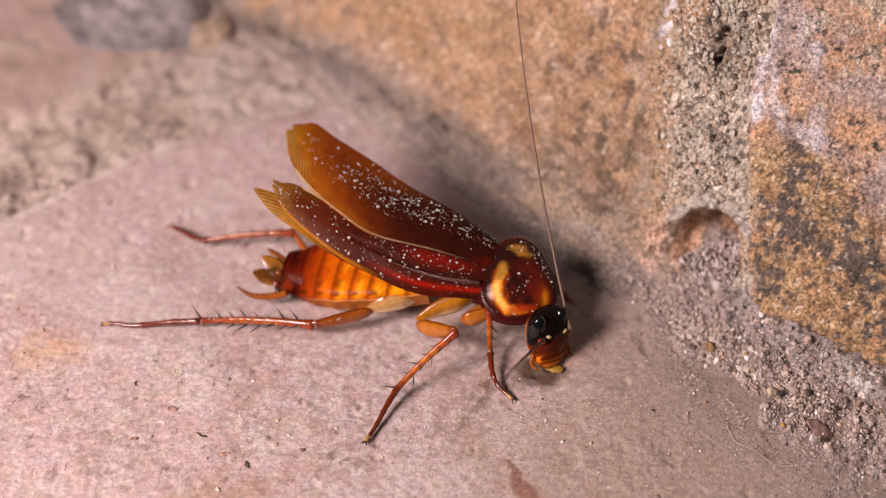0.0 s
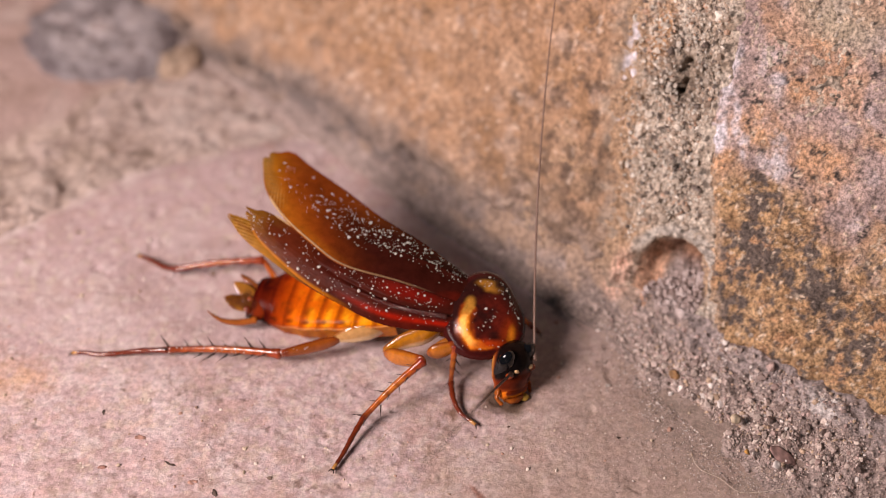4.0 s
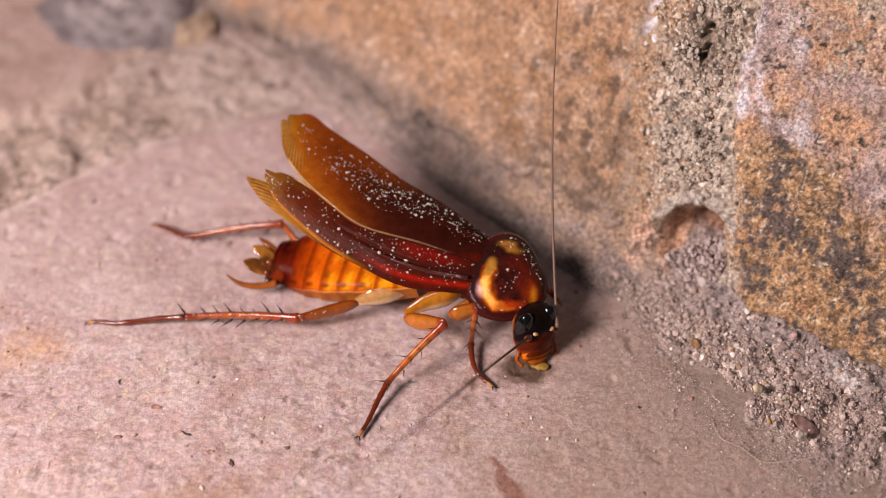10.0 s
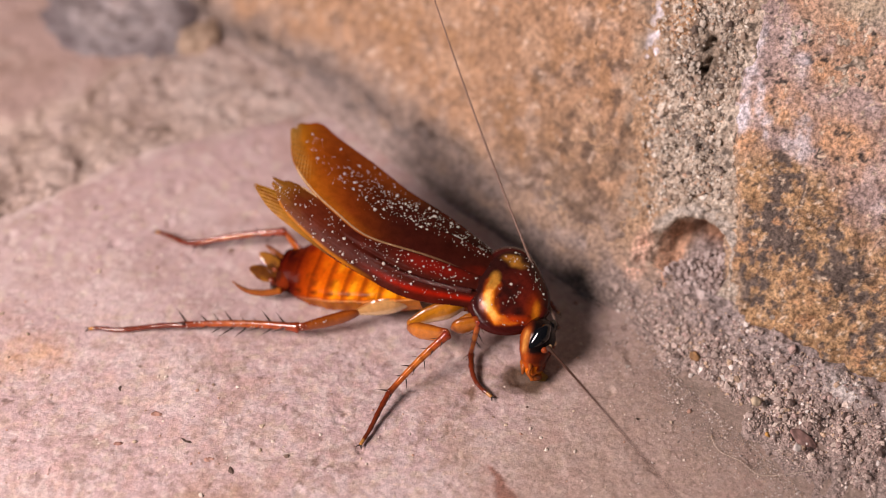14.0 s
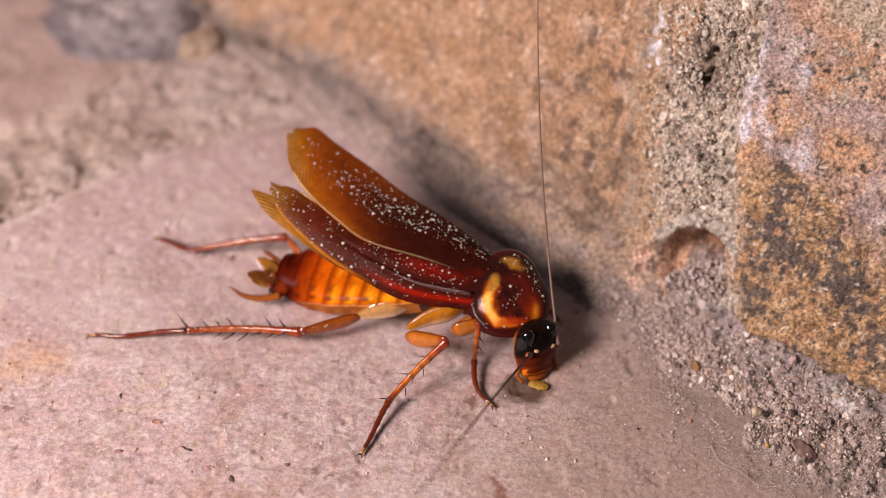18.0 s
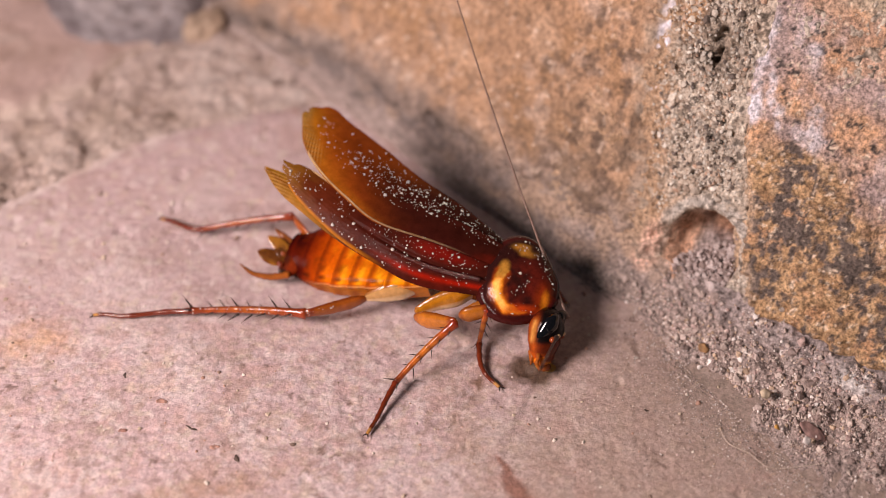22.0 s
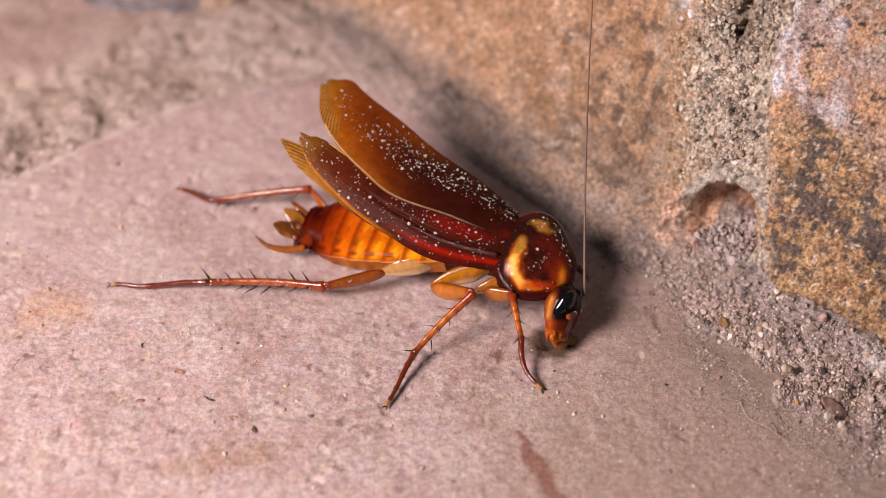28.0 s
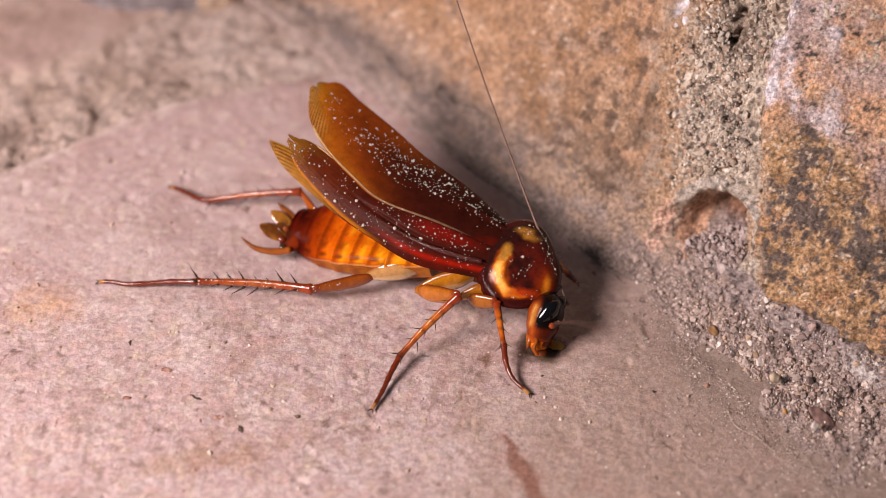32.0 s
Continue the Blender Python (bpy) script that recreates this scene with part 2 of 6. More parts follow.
def field(x0, x1, y0, y1, size):
    return np.meshgrid(np.arange(x0, x1 + size / 2, size), np.arange(y0, y1 + size / 2, size))


def ground():
    x, y = np.meshgrid(np.linspace(-1, 1, 41) ** 3 * 40000, np.linspace(-1, 1, 41) ** 3 * 40000)
    z = -6 + 0.0 * x
    tagged(new("ground", sheet("ground", np.stack([x, y, z], -1), PLAIN)), "dusty stone ground around the paving", "ground", kind="structure")


def slab_height(x, y):
    return 0.28 * fbm(x, y, 22, 11, 3) + 0.07 * fbm(x, y, 1.6, 12, 4) + 0.03 * fbm(x, y, 0.6, 15, 2)


def near_slab():
    x, y = field(-64, 56, -50, 28, 0.2)
    edge = curve(x, SLAB_EDGE) + 0.9 * fbm(x, y, 6, 3) + 0.35 * fbm(x, y, 1.2, 5)
    z = slab_height(x, y)
    pits = np.clip(fbm(x, y, 2.3, 21, 3) - 0.62, 0, 1)
    z = z - 0.5 * pits
    z = z - 3.5 * step(-0.45, 0.5, y - edge) - 0.3 * step(-3, 0, y - edge)
    c = np.ones(x.shape + (3,)) * PINK
    c = paint(c, (0.53, 0.425, 0.42), 0.6 * step(0.0, 0.7, fbm(x, y, 7, 31)))
    c = paint(c, (0.37, 0.255, 0.235), 0.5 * step(0.05, 0.75, fbm(x, y, 4.5, 33)))
    worn = 0.4 + 0.6 * step(6, 20, -y)
    c = paint(c, (0.34, 0.26, 0.20), 0.4 * worn * step(0.25, 0.7, fbm(x, y, 1.7, 35)))
    c = paint(c, (0.52, 0.44, 0.34), 0.5 * step(0.45, 0.8, fbm(x, y, 1.1, 37)))
    c = paint(c, (0.62, 0.53, 0.50), 0.5 * step(0.25, 0.7, fbm(x, y, 0.95, 38, 3) + 0.35 * fbm(x, y, 6, 36)) * step(-45, -10, -y - 0.15 * x))
    c = paint(c, (0.53, 0.44, 0.445), 0.5 * worn * step(0.1, 0.5, fbm(x, y, 1.5, 22, 4, 0.6)))
    c = paint(c, (0.53, 0.40, 0.32), 0.45 * worn * step(0.25, 0.6, fbm(x, y, 1.1, 24, 4, 0.6)))
    c = paint(c, (0.47, 0.30, 0.27), 0.4 * worn * step(0.3, 0.7, fbm(x, y, 2.0, 26, 4)))
    c = paint(c, (0.30, 0.21, 0.185), 0.6 * worn * step(0.4, 0.8, fbm(x, y, 0.9, 40, 3)))
    c = paint(c, (0.16, 0.10, 0.08), 0.75 * worn * step(0.8, 1.0, fbm(x, y, 1.3, 39)))
    c = paint(c, (0.355, 0.262, 0.213), 0.75 * step(-19, 1, -(y + 16.5) * 0.4 + (x - 22) * 0.9 + 3 * fbm(x, y, 5, 41)))
    c = paint(c, (0.66, 0.56, 0.52), 0.75 * (1 - step(0.2, 1.3, np.abs(y - edge + 0.8 + 0.5 * fbm(x, y, 2.5, 48)))) * step(-0.35, 0.4, fbm(x, y, 3, 49)))
    c = paint(c, (0.41, 0.265, 0.225), 0.5 * step(0.15, 0.7, fbm(x, y, 3.0, 44)) * step(-0.2, 0.5, fbm(x, y, 11, 46)))
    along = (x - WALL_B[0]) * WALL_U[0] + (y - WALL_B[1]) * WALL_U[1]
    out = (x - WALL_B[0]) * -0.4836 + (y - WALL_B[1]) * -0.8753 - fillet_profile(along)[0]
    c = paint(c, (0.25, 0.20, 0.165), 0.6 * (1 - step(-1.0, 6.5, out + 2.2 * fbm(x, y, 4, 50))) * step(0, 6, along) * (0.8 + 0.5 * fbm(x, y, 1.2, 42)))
    c = paint(c, (0.55, 0.30, 0.13), 0.6 * spot(x, y, -42.3, -16.8, 3.6, 3.0) * (0.6 + 0.6 * fbm(x, y, 2, 43)))
    mark = np.abs(x - (6.1 - 0.46 * (y + 30.8) + 0.5 * fbm(x, y, 1.8, 45))) / np.interp(-y, (30, 31, 34, 46), (0.05, 0.35, 1.2, 1.0))
    c = paint(c, (0.22, 0.095, 0.065), 0.8 * (1 - step(0.35, 1.1, mark)) * step(30.2, 31.2, -y) * step(-47, -44, y))
    c = paint(c, (0.33, 0.20, 0.135), 0.85 * spot(x, y, -22, -35.5, 8, 1.3, 0.7, 16) * (0.7 + 0.6 * fbm(x, y, 2, 47)))
    wet = spot(x + 0.5 * fbm(x, y, 1.2, 28), y + 0.3 * fbm(x, y, 1.0, 29), 9.8, -19.0, 2.9, 2.0, 0.3, -6)
    c = paint(c, (0.075, 0.042, 0.022), 0.92 * wet)
    c = paint(c, (0.17, 0.095, 0.06), 0.9 * spot(x + 0.6 * fbm(x, y, 1.4, 30), y, 3.7, -21.6, 0.8, 2.4, 0.7, -20) * step(-0.7, 0.0, fbm(x, y, 0.9, 32)))
    c = paint(c, (0.33, 0.22, 0.15), 0.45 * spot(x, y, 2.8, -28.5, 1.6, 3.2, 0.7))
    c = np.concatenate([c, (0.3 + 0.7 * step(5, 19, -y + 2 * fbm(x, y, 8, 27)))[..., None]], -1)
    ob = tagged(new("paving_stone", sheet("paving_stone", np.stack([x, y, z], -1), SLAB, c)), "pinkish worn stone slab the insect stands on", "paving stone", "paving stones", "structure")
    return ob


def far_slab():
    x, y = field(-100, -20, 0, 75, 0.4)
    edge = curve(x, [(-100, 2), (-60, 15), (-54, 18.2), (-47.8, 20.9), (-43.7, 22.9), (-40.5, 26.4), (-35.5, 31.2), (-33.7, 34.5), (-31, 43), (-28, 80)]) + 1.6 * fbm(x, y, 7, 53) + 0.7 * fbm(x, y, 1.8, 54)
    z = 0.55 + 0.3 * fbm(x, y, 15, 51) + 0.15 * fbm(x, y, 2, 52)
    z = z - 2.0 * (1 - step(-2.2, 2.0, y - edge)) - 3 * (1 - step(-4, -2, y - edge))
    c = np.ones(x.shape + (3,)) * (0.41, 0.295, 0.265)
    c = paint(c, (0.35, 0.245, 0.205), 0.7 * step(0, 0.7, fbm(x, y, 6, 55)))
    c = paint(c, (0.48, 0.38, 0.345), 0.6 * step(0.1, 0.8, fbm(x, y, 4, 57)))
    c = paint(c, (0.40, 0.315, 0.265), 0.9 * (1 - step(-1.0, 3.5, y - edge + 1.5 * fbm(x, y, 3, 58))))
    tagged(new("paving_stone", sheet("paving_stone", np.stack([x, y, z], -1), SLAB, c)), "brownish worn stone slab beyond the mortar joint", "paving stone", "paving stones", "structure")


def knot():
    """The round grey boss in the far slab."""
    r, a = np.meshgrid(np.linspace(0, 1.12, 40), np.linspace(0, 2 * np.pi, 90))
    w = 1 + 0.05 * fbm(np.cos(a) * 5, np.sin(a) * 5, 3, 61)
    x, y = -40.0 + 9.6 * r * w * np.cos(a), 41.0 + 9.2 * r * w * np.sin(a)
    z = 0.75 + 0.9 * (1 - step(0.75, 1.1, r)) + 0.25 * fbm(x, y, 3, 62) - 1.0 * step(1.0, 1.12, r)
    z = z + 0.35 * fbm(x, y, 1.6, 66, 3)
    c = np.ones(x.shape + (3,)) * (0.27, 0.24, 0.245)
    c = paint(c, (0.48, 0.42, 0.42), spot(x, y, -41, 40.0, 6.0, 5.5, 0.7) * (0.5 + 0.9 * fbm(x, y, 2.5, 63)))
    c = paint(c, (0.15, 0.125, 0.13), 0.8 * step(0.25, 0.7, fbm(x, y, 1.8, 67)))
    c = paint(c, (0.13, 0.105, 0.11), 0.9 * step(0.70, 0.95, r + 0.1 * fbm(x, y, 2.5, 64)) * (0.7 + 0.6 * fbm(x, y, 3, 65)))
    tagged(new("pebble", sheet("pebble", np.stack([x, y, z], -1), SLAB, c)), "round grey stone set in the far slab", "pebble")


def tan_chip():
    """A lump of tan sandstone wedged between the boss and the wall."""
    me = blob("stone_chip", (-29.6, 35.6, 0.4), (2.3, 3.4, 1.5), STONE, lambda p: np.tile((0.44, 0.325, 0.24), (len(p), 1)) * (0.9 + 0.25 * fbm(p[:, :1], p[:, 1:2], 1.6, 68)), (0, 0, -35), 22, 30)
    for vert in me.vertices:
        vert.co += noise.noise_vector(vert.co * 700) * 0.0006
    tagged(new("stone_chip", me), "tan sandstone chip wedged beside the round grey stone", "stone chip")


def floor_joint():
    x, y = field(-110, 6, -14, 72, 0.3)
    lump = fbm(x, y, 3.2, 71, 4)
    near = spot(x, y, -46, 10.5, 10, 4.5, 0.7, 25)
    z = -0.5 + (0.4 + 0.3 * near) * lump + 0.14 * fbm(x, y, 0.9, 73)
    pit = np.clip(near * step(-0.05, 0.4, fbm(x, y, 2.4, 75)), 0, 1) + 0.8 * step(0.55, 0.85, fbm(x, y, 1.9, 80))
    z = z - 0.8 * pit - 0.1 + 0.6 * step(20, 34, y)
    z = z - 3.0 * (1 - step(-2.5, -0.8, y - curve(x, SLAB_EDGE)))
    c = np.ones(x.shape + (3,)) * (0.43, 0.33, 0.29)
    c = paint(c, (0.51, 0.405, 0.365), 0.8 * step(-0.1, 0.6, lump))
    c = paint(c, (0.36, 0.275, 0.22), 0.7 * spot(x, y, -40, 17, 11, 5, 0.5, 14) * step(-0.5, 0.3, fbm(x, y, 4, 77)))
    c = paint(c, (0.14, 0.105, 0.085), 0.7 * step(0.6, 0.9, fbm(x, y, 2.0, 79)))
    # pits darkened as well: their shade is in the colour
    c = paint(c, (0.24, 0.18, 0.15), 0.5 * np.clip(pit, 0, 1))
    c = paint(c, (0.36, 0.27, 0.21), 0.35 * step(0.2, 0.6, fbm(x, y, 1.1, 78, 3)))
    c = paint(c, (0.50, 0.40, 0.355), 0.6 * step(-0.1, 0.5, fbm(x, y, 7, 74, 3)))
    c = paint(c, (0.54, 0.45, 0.41), 0.8 * np.clip(spot(x, y, -17, 24, 9, 4, 0.7) + spot(x, y, -27, 28, 7, 5, 0.8), 0, 1) * step(-0.5, 0.4, fbm(x, y, 2.2, 76)))
    tagged(new("joint", sheet("joint", np.stack([x, y, z], -1), MORTAR, c)), "crumbling brown-grey mortar joint between the slabs", "mortar joint", kind="structure")


# ---- the wall: two sandstone blocks with a mortar seam, leaning back a little ----
WALL_N = np.array([-0.4083, -0.7390, 0.5359])
WALL_U = np.array([0.8753, -0.4836, 0.0])
WALL_V = np.array([0.2592, 0.4691, 0.8442])
WALL_B = np.array([24.9, -10.8, 0.0])
SEAM_LEFT = [(-10, -4.5), (9, -5.7), (15, -7.8), (21, -9.4), (27, -10.8), (32, -12.2), (60, -19)]
SEAM_RIGHT = [(-10, 9.5), (4, 7.2), (9, 5.0), (17, 2.4), (21.5, 0.9), (26, -0.4), (30, -0.1), (36, -0.9), (60, -6)]


WALL_U2 = np.array([0.720, -0.694, 0.0])


def along_wall(s):
    """The wall's foot, which bends away at the left-hand block."""
    return WALL_B + np.maximum(s, -6)[..., None] * WALL_U + np.minimum(s + 6, 0)[..., None] * WALL_U2


def on_wall(s, v, d):
    return along_wall(s) + v[..., None] * WALL_V + d[..., None] * WALL_N


def backing_wall():
    pts = [on_wall(np.array(a), np.array(b), np.array(d)) for d in (-7.0, -120.0) for b in (-8.0, 700.0) for a in (-900.0, -6.0, 900.0)]
    faces = [(0, 1, 4, 3), (1, 2, 5, 4), (7, 6, 9, 10), (8, 7, 10, 11), (6, 0, 3, 9), (2, 8, 11, 5), (3, 4, 10, 9), (4, 5, 11, 10), (6, 7, 1, 0), (7, 8, 2, 1)]
    me = mesh_of("wall_north", (np.array(pts) * MM).tolist(), faces, PLAIN, smooth=False)
    return tagged(new("wall_north", me), "weathered sandstone wall leaning back slightly", "wall", kind="structure")


def stone_left(wall):
    s, v = field(-95, -3, 0, 62, 0.27)
    low = curve(s, [(-95, 0.5), (-69, 0.8), (-52, 3.2), (-37, 3.2), (-24, 3.4), (-12, 4.8), (-3, 5)])
    gap = curve(v, SEAM_LEFT) - s + 0.35 * fbm(s, v, 2.5, 101)
    d = 0.5 + 0.5 * fbm(s, v, 14, 103) + 0.22 * fbm(s, v, 2.2, 104, 5) + 0.06 * fbm(s, v, 0.5, 105, 2)
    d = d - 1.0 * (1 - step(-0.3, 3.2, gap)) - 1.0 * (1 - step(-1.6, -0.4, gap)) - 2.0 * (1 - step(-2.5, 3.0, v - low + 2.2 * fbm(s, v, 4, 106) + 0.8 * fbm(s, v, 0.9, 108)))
    # torchlight near the upper seam put into the colour
    c = np.ones(s.shape + (3,)) * ORANGE * (1.0 + 0.08 * step(-24, -8, s) * step(18, 28, v))[..., None]
    c = paint(c, (0.45, 0.295, 0.195), 0.7 * step(0.0, 0.8, fbm(s, v, 5, 107)))
    c = paint(c, (0.30, 0.17, 0.085), 0.6 * step(0.1, 0.7, fbm(s, v, 3.3, 109)))
    c = paint(c, (0.46, 0.34, 0.27), 0.6 * step(0.3, 0.9, fbm(s, v, 2.0, 111)))
    c = paint(c, (0.12, 0.075, 0.045), 0.6 * step(0.55, 0.95, fbm(s, v, 2.6, 113)))
    c = paint(c, (0.09, 0.06, 0.045), 0.9 * np.clip(spot(s, v, -10.7, 13.9, 1.0, 1.2, 0.6) + spot(s, v, -14.6, 13.2, 0.8, 1.0, 0.6) + spot(s, v, -10.4, 19.3, 0.7, 0.7, 0.6), 0, 1))
    # a stain, plus shade beside the insect and at the foot as colour
    c = paint(c, (0.15, 0.105, 0.075), 0.85 * np.clip(0.5 * spot(s, v, -31.0, 3.9, 5.5, 2.2, 0.8, -6) + 1.0 * spot(s, v, -16, 5.5, 8, 3.8, 0.8, -4) + 0.2 * spot(s, v, -20, 13, 9, 5, 0.8) + 0.8 * spot(s, v, -60, 2.2, 14, 1.4, 0.8, 6), 0, 1) * (0.75 + 0.6 * fbm(s, v, 2, 115)))
    c = paint(c, (0.33, 0.26, 0.225), 0.85 * (1 - step(-0.5, 7.0, v - low + 3.0 * fbm(s, v, 4, 117) + 1.2 * fbm(s, v, 1.2, 118))))
    c = paint(c, (0.13, 0.085, 0.06), 0.8 * step(0.22, 0.7, fbm(s, v, 1.0, 121, 3) + 0.35 * fbm(s, v, 6, 122) + 0.15 * step(-26, -12, s) * (1 - step(16, 26, v))) * (0.35 + 0.65 * step(-34, -14, s)))
    c = paint(c, (0.60, 0.46, 0.36), 0.7 * step(0.6, 0.9, fbm(s, v, 0.7, 123, 3)))
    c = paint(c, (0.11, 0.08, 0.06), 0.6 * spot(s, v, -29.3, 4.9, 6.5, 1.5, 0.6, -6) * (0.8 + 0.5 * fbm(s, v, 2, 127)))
    c = paint(c, (0.22, 0.15, 0.10), 0.5 * spot(s, v, -12, 10, 9, 7, 0.7) * step(-0.5, 0.4, fbm(s, v, 2.2, 126)))
    # shade of the crevice below, painted along the block's lower edge
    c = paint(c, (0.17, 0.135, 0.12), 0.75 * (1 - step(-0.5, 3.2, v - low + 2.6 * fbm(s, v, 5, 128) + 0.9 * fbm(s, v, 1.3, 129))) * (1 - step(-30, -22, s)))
    c = paint(c, (0.37, 0.30, 0.235), 0.8 * (1 - step(0.2, 3.2, gap + 1.6 * fbm(s, v, 1.6, 124))))
    c = paint(c, (0.74, 0.70, 0.76), np.clip(spot(s, v, -11.3, 29.0, 0.75, 3.4, 0.5, 6) + spot(s, v, -10.4, 25.6, 0.7, 1.6, 0.5, 6) + 0.6 * spot(s, v, -10.2, 21.5, 0.4, 1.6, 0.6), 0, 1) * step(-0.8, 0.5, fbm(s, v, 0.9, 119)))
    c = paint(c, (0.66, 0.43, 0.33), 0.9 * spot(s, v, -5.0, 6.9, 1.1, 2.2, 0.6))
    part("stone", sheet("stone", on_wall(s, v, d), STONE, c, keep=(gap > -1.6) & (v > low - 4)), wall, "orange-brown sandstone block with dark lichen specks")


def stone_right(wall):
    s, v = field(-9, 46, 0, 52, 0.17)
    low = curve(s, [(-9, 6), (7.4, 3.2), (14, 2.2), (24, 1.8), (60, 1.5)])
    gap = s - curve(v, SEAM_RIGHT) + 0.5 * fbm(s, v, 1.8, 131) + 0.3 * fbm(s, v, 0.6, 132)
    d = 0.4 + 0.6 * fbm(s, v, 12, 133) + 0.30 * fbm(s, v, 1.8, 134, 5) + 0.13 * fbm(s, v, 0.55, 135, 3)
    d = d - 2.4 * (1 - step(-0.3, 1.0, gap)) - 2.4 * (1 - step(-1.2, 1.8, v - low + 1.0 * fbm(s, v, 3, 136)))
    warp, fine = fbm(s, v, 2.6, 142, 5), fbm(s, v, 0.8, 148, 4)

    def patch(cx, cy, rx, ry, turn=0.0, soft=0.8):
        return spot(s + 1.1 * warp, v + 1.1 * fbm(s, v, 2.6, 144, 5), cx, cy, rx, ry, soft, turn)

    # ochre below, weathered lavender-brown above
    c = np.ones(s.shape + (3,)) * (0.42, 0.265, 0.14)
    c = paint(c, (0.52, 0.35, 0.20), 0.7 * step(0.0, 0.6, fbm(s, v, 1.3, 139, 4)))
    c = paint(c, (0.23, 0.135, 0.07), 0.85 * step(0.1, 0.5, fbm(s, v, 0.9, 141, 4)))
    c = paint(c, (0.42, 0.22, 0.12), 0.5 * step(0.2, 0.7, fbm(s, v, 3.0, 138)))
    up = step(-0.35, 0.35, (v - 23.0 + 0.12 * (s - 4)) * 0.09 + 0.55 * fbm(s, v, 6, 137) + 0.35 * warp)
    high = np.ones(s.shape + (3,)) * (0.385, 0.290, 0.268)
    high = paint(high, (0.29, 0.215, 0.20), 0.7 * step(0.0, 0.6, fbm(s, v, 3.2, 145)))
    high = paint(high, (0.50, 0.42, 0.42), 0.7 * step(0.15, 0.7, fbm(s, v, 2.3, 147, 5)))
    high = paint(high, (0.46, 0.28, 0.17), 0.7 * step(0.05, 0.6, fbm(s, v, 4.2, 150)))
    c = c * (1 - up[..., None]) + high * up[..., None]
    glow = np.clip(patch(5.0, 27.4, 2.6, 2.0) + patch(12.5, 25.5, 3.6, 2.6, -20) + patch(7.2, 31.5, 2.4, 1.6) + patch(10.5, 36.0, 3.4, 1.3, -12) + patch(2.3, 22.5, 1.6, 1.4), 0, 1)
    c = paint(c, (0.53, 0.31, 0.175), 0.85 * glow * (0.8 + 0.4 * fine))
    c = paint(c, (0.42, 0.35, 0.26), 0.9 * patch(9.5, 40.0, 5.0, 2.6, -10))
    # black lichen
    broad = np.clip(patch(7.8, 17.6, 1.5, 3.6, 6) + patch(9.6, 13.6, 2.2, 2.2, -40) + patch(14.8, 15.2, 4.6, 1.9, -42) + patch(17.0, 12.0, 3.8, 1.8, -40) + patch(6.3, 12.3, 1.7, 1.3) + 0.8 * patch(8.5, 8.5, 2.6, 2.4) + 0.7 * patch(21, 9, 4, 2.5, -20), 0, 1.3)
    score = 0.58 * broad + 0.85 * fbm(s, v, 0.95, 140, 5, 0.65) + 0.35 * fbm(s, v, 3.0, 146) + 0.12 * (1 - up)
    c = paint(c, (0.040, 0.034, 0.033), 0.95 * step(0.46, 0.72, score))
    c = paint(c, (0.17, 0.13, 0.11), 0.55 * step(0.25, 0.6, score) * (1 - up))
    c = paint(c, (0.10, 0.07, 0.055), 0.7 * step(0.5, 0.8, fbm(s, v, 0.7, 155, 3)) * (1 - 0.75 * up))
    c = paint(c, (0.62, 0.50, 0.38), 0.8 * step(0.55, 0.85, fbm(s, v, 0.55, 153, 3)))
    # pale lavender crust along the seam and in veins
    vein = 1 - step(0.10, 0.55, np.abs(s - 2.6 - 0.55 * (27.5 - v) + 0.9 * warp) / 1.4)
    pale = spot(s + 0.35 * warp, v + 0.35 * warp, 0.9, 24.6, 1.5, 2.1, 0.35, 10) + patch(0.1, 31.0, 0.7, 3.0, 12) + 0.8 * vein * step(22.8, 24, v) * (1 - step(29.0, 30.5, v)) + 0.7 * patch(8.0, 24.5, 1.0, 2.4, 30) + 0.6 * patch(5.0, 32.0, 0.9, 2.4, 25)
    c = paint(c, (0.66, 0.62, 0.665), np.clip(pale, 0, 1) * step(-0.7, 0.4, fbm(s, v, 0.9, 151, 4)))
    c = paint(c, (0.48, 0.35, 0.25), 0.7 * (1 - step(0.3, 1.8, gap + 0.9 * warp)) * (1 - step(20, 22, v)))
    part("stone", sheet("stone", on_wall(s, v, d), BROWN, c, keep=(gap > -1.2) & (v > low - 3)), wall, "brown and grey sandstone block with dark lichen patches")


def seam_relief(s, v):
    return -0.35 + 0.45 * fbm(s, v, 3.5, 161) + 0.42 * fbm(s, v, 1.1, 163, 4) + 0.26 * fbm(s, v, 0.5, 165, 2)


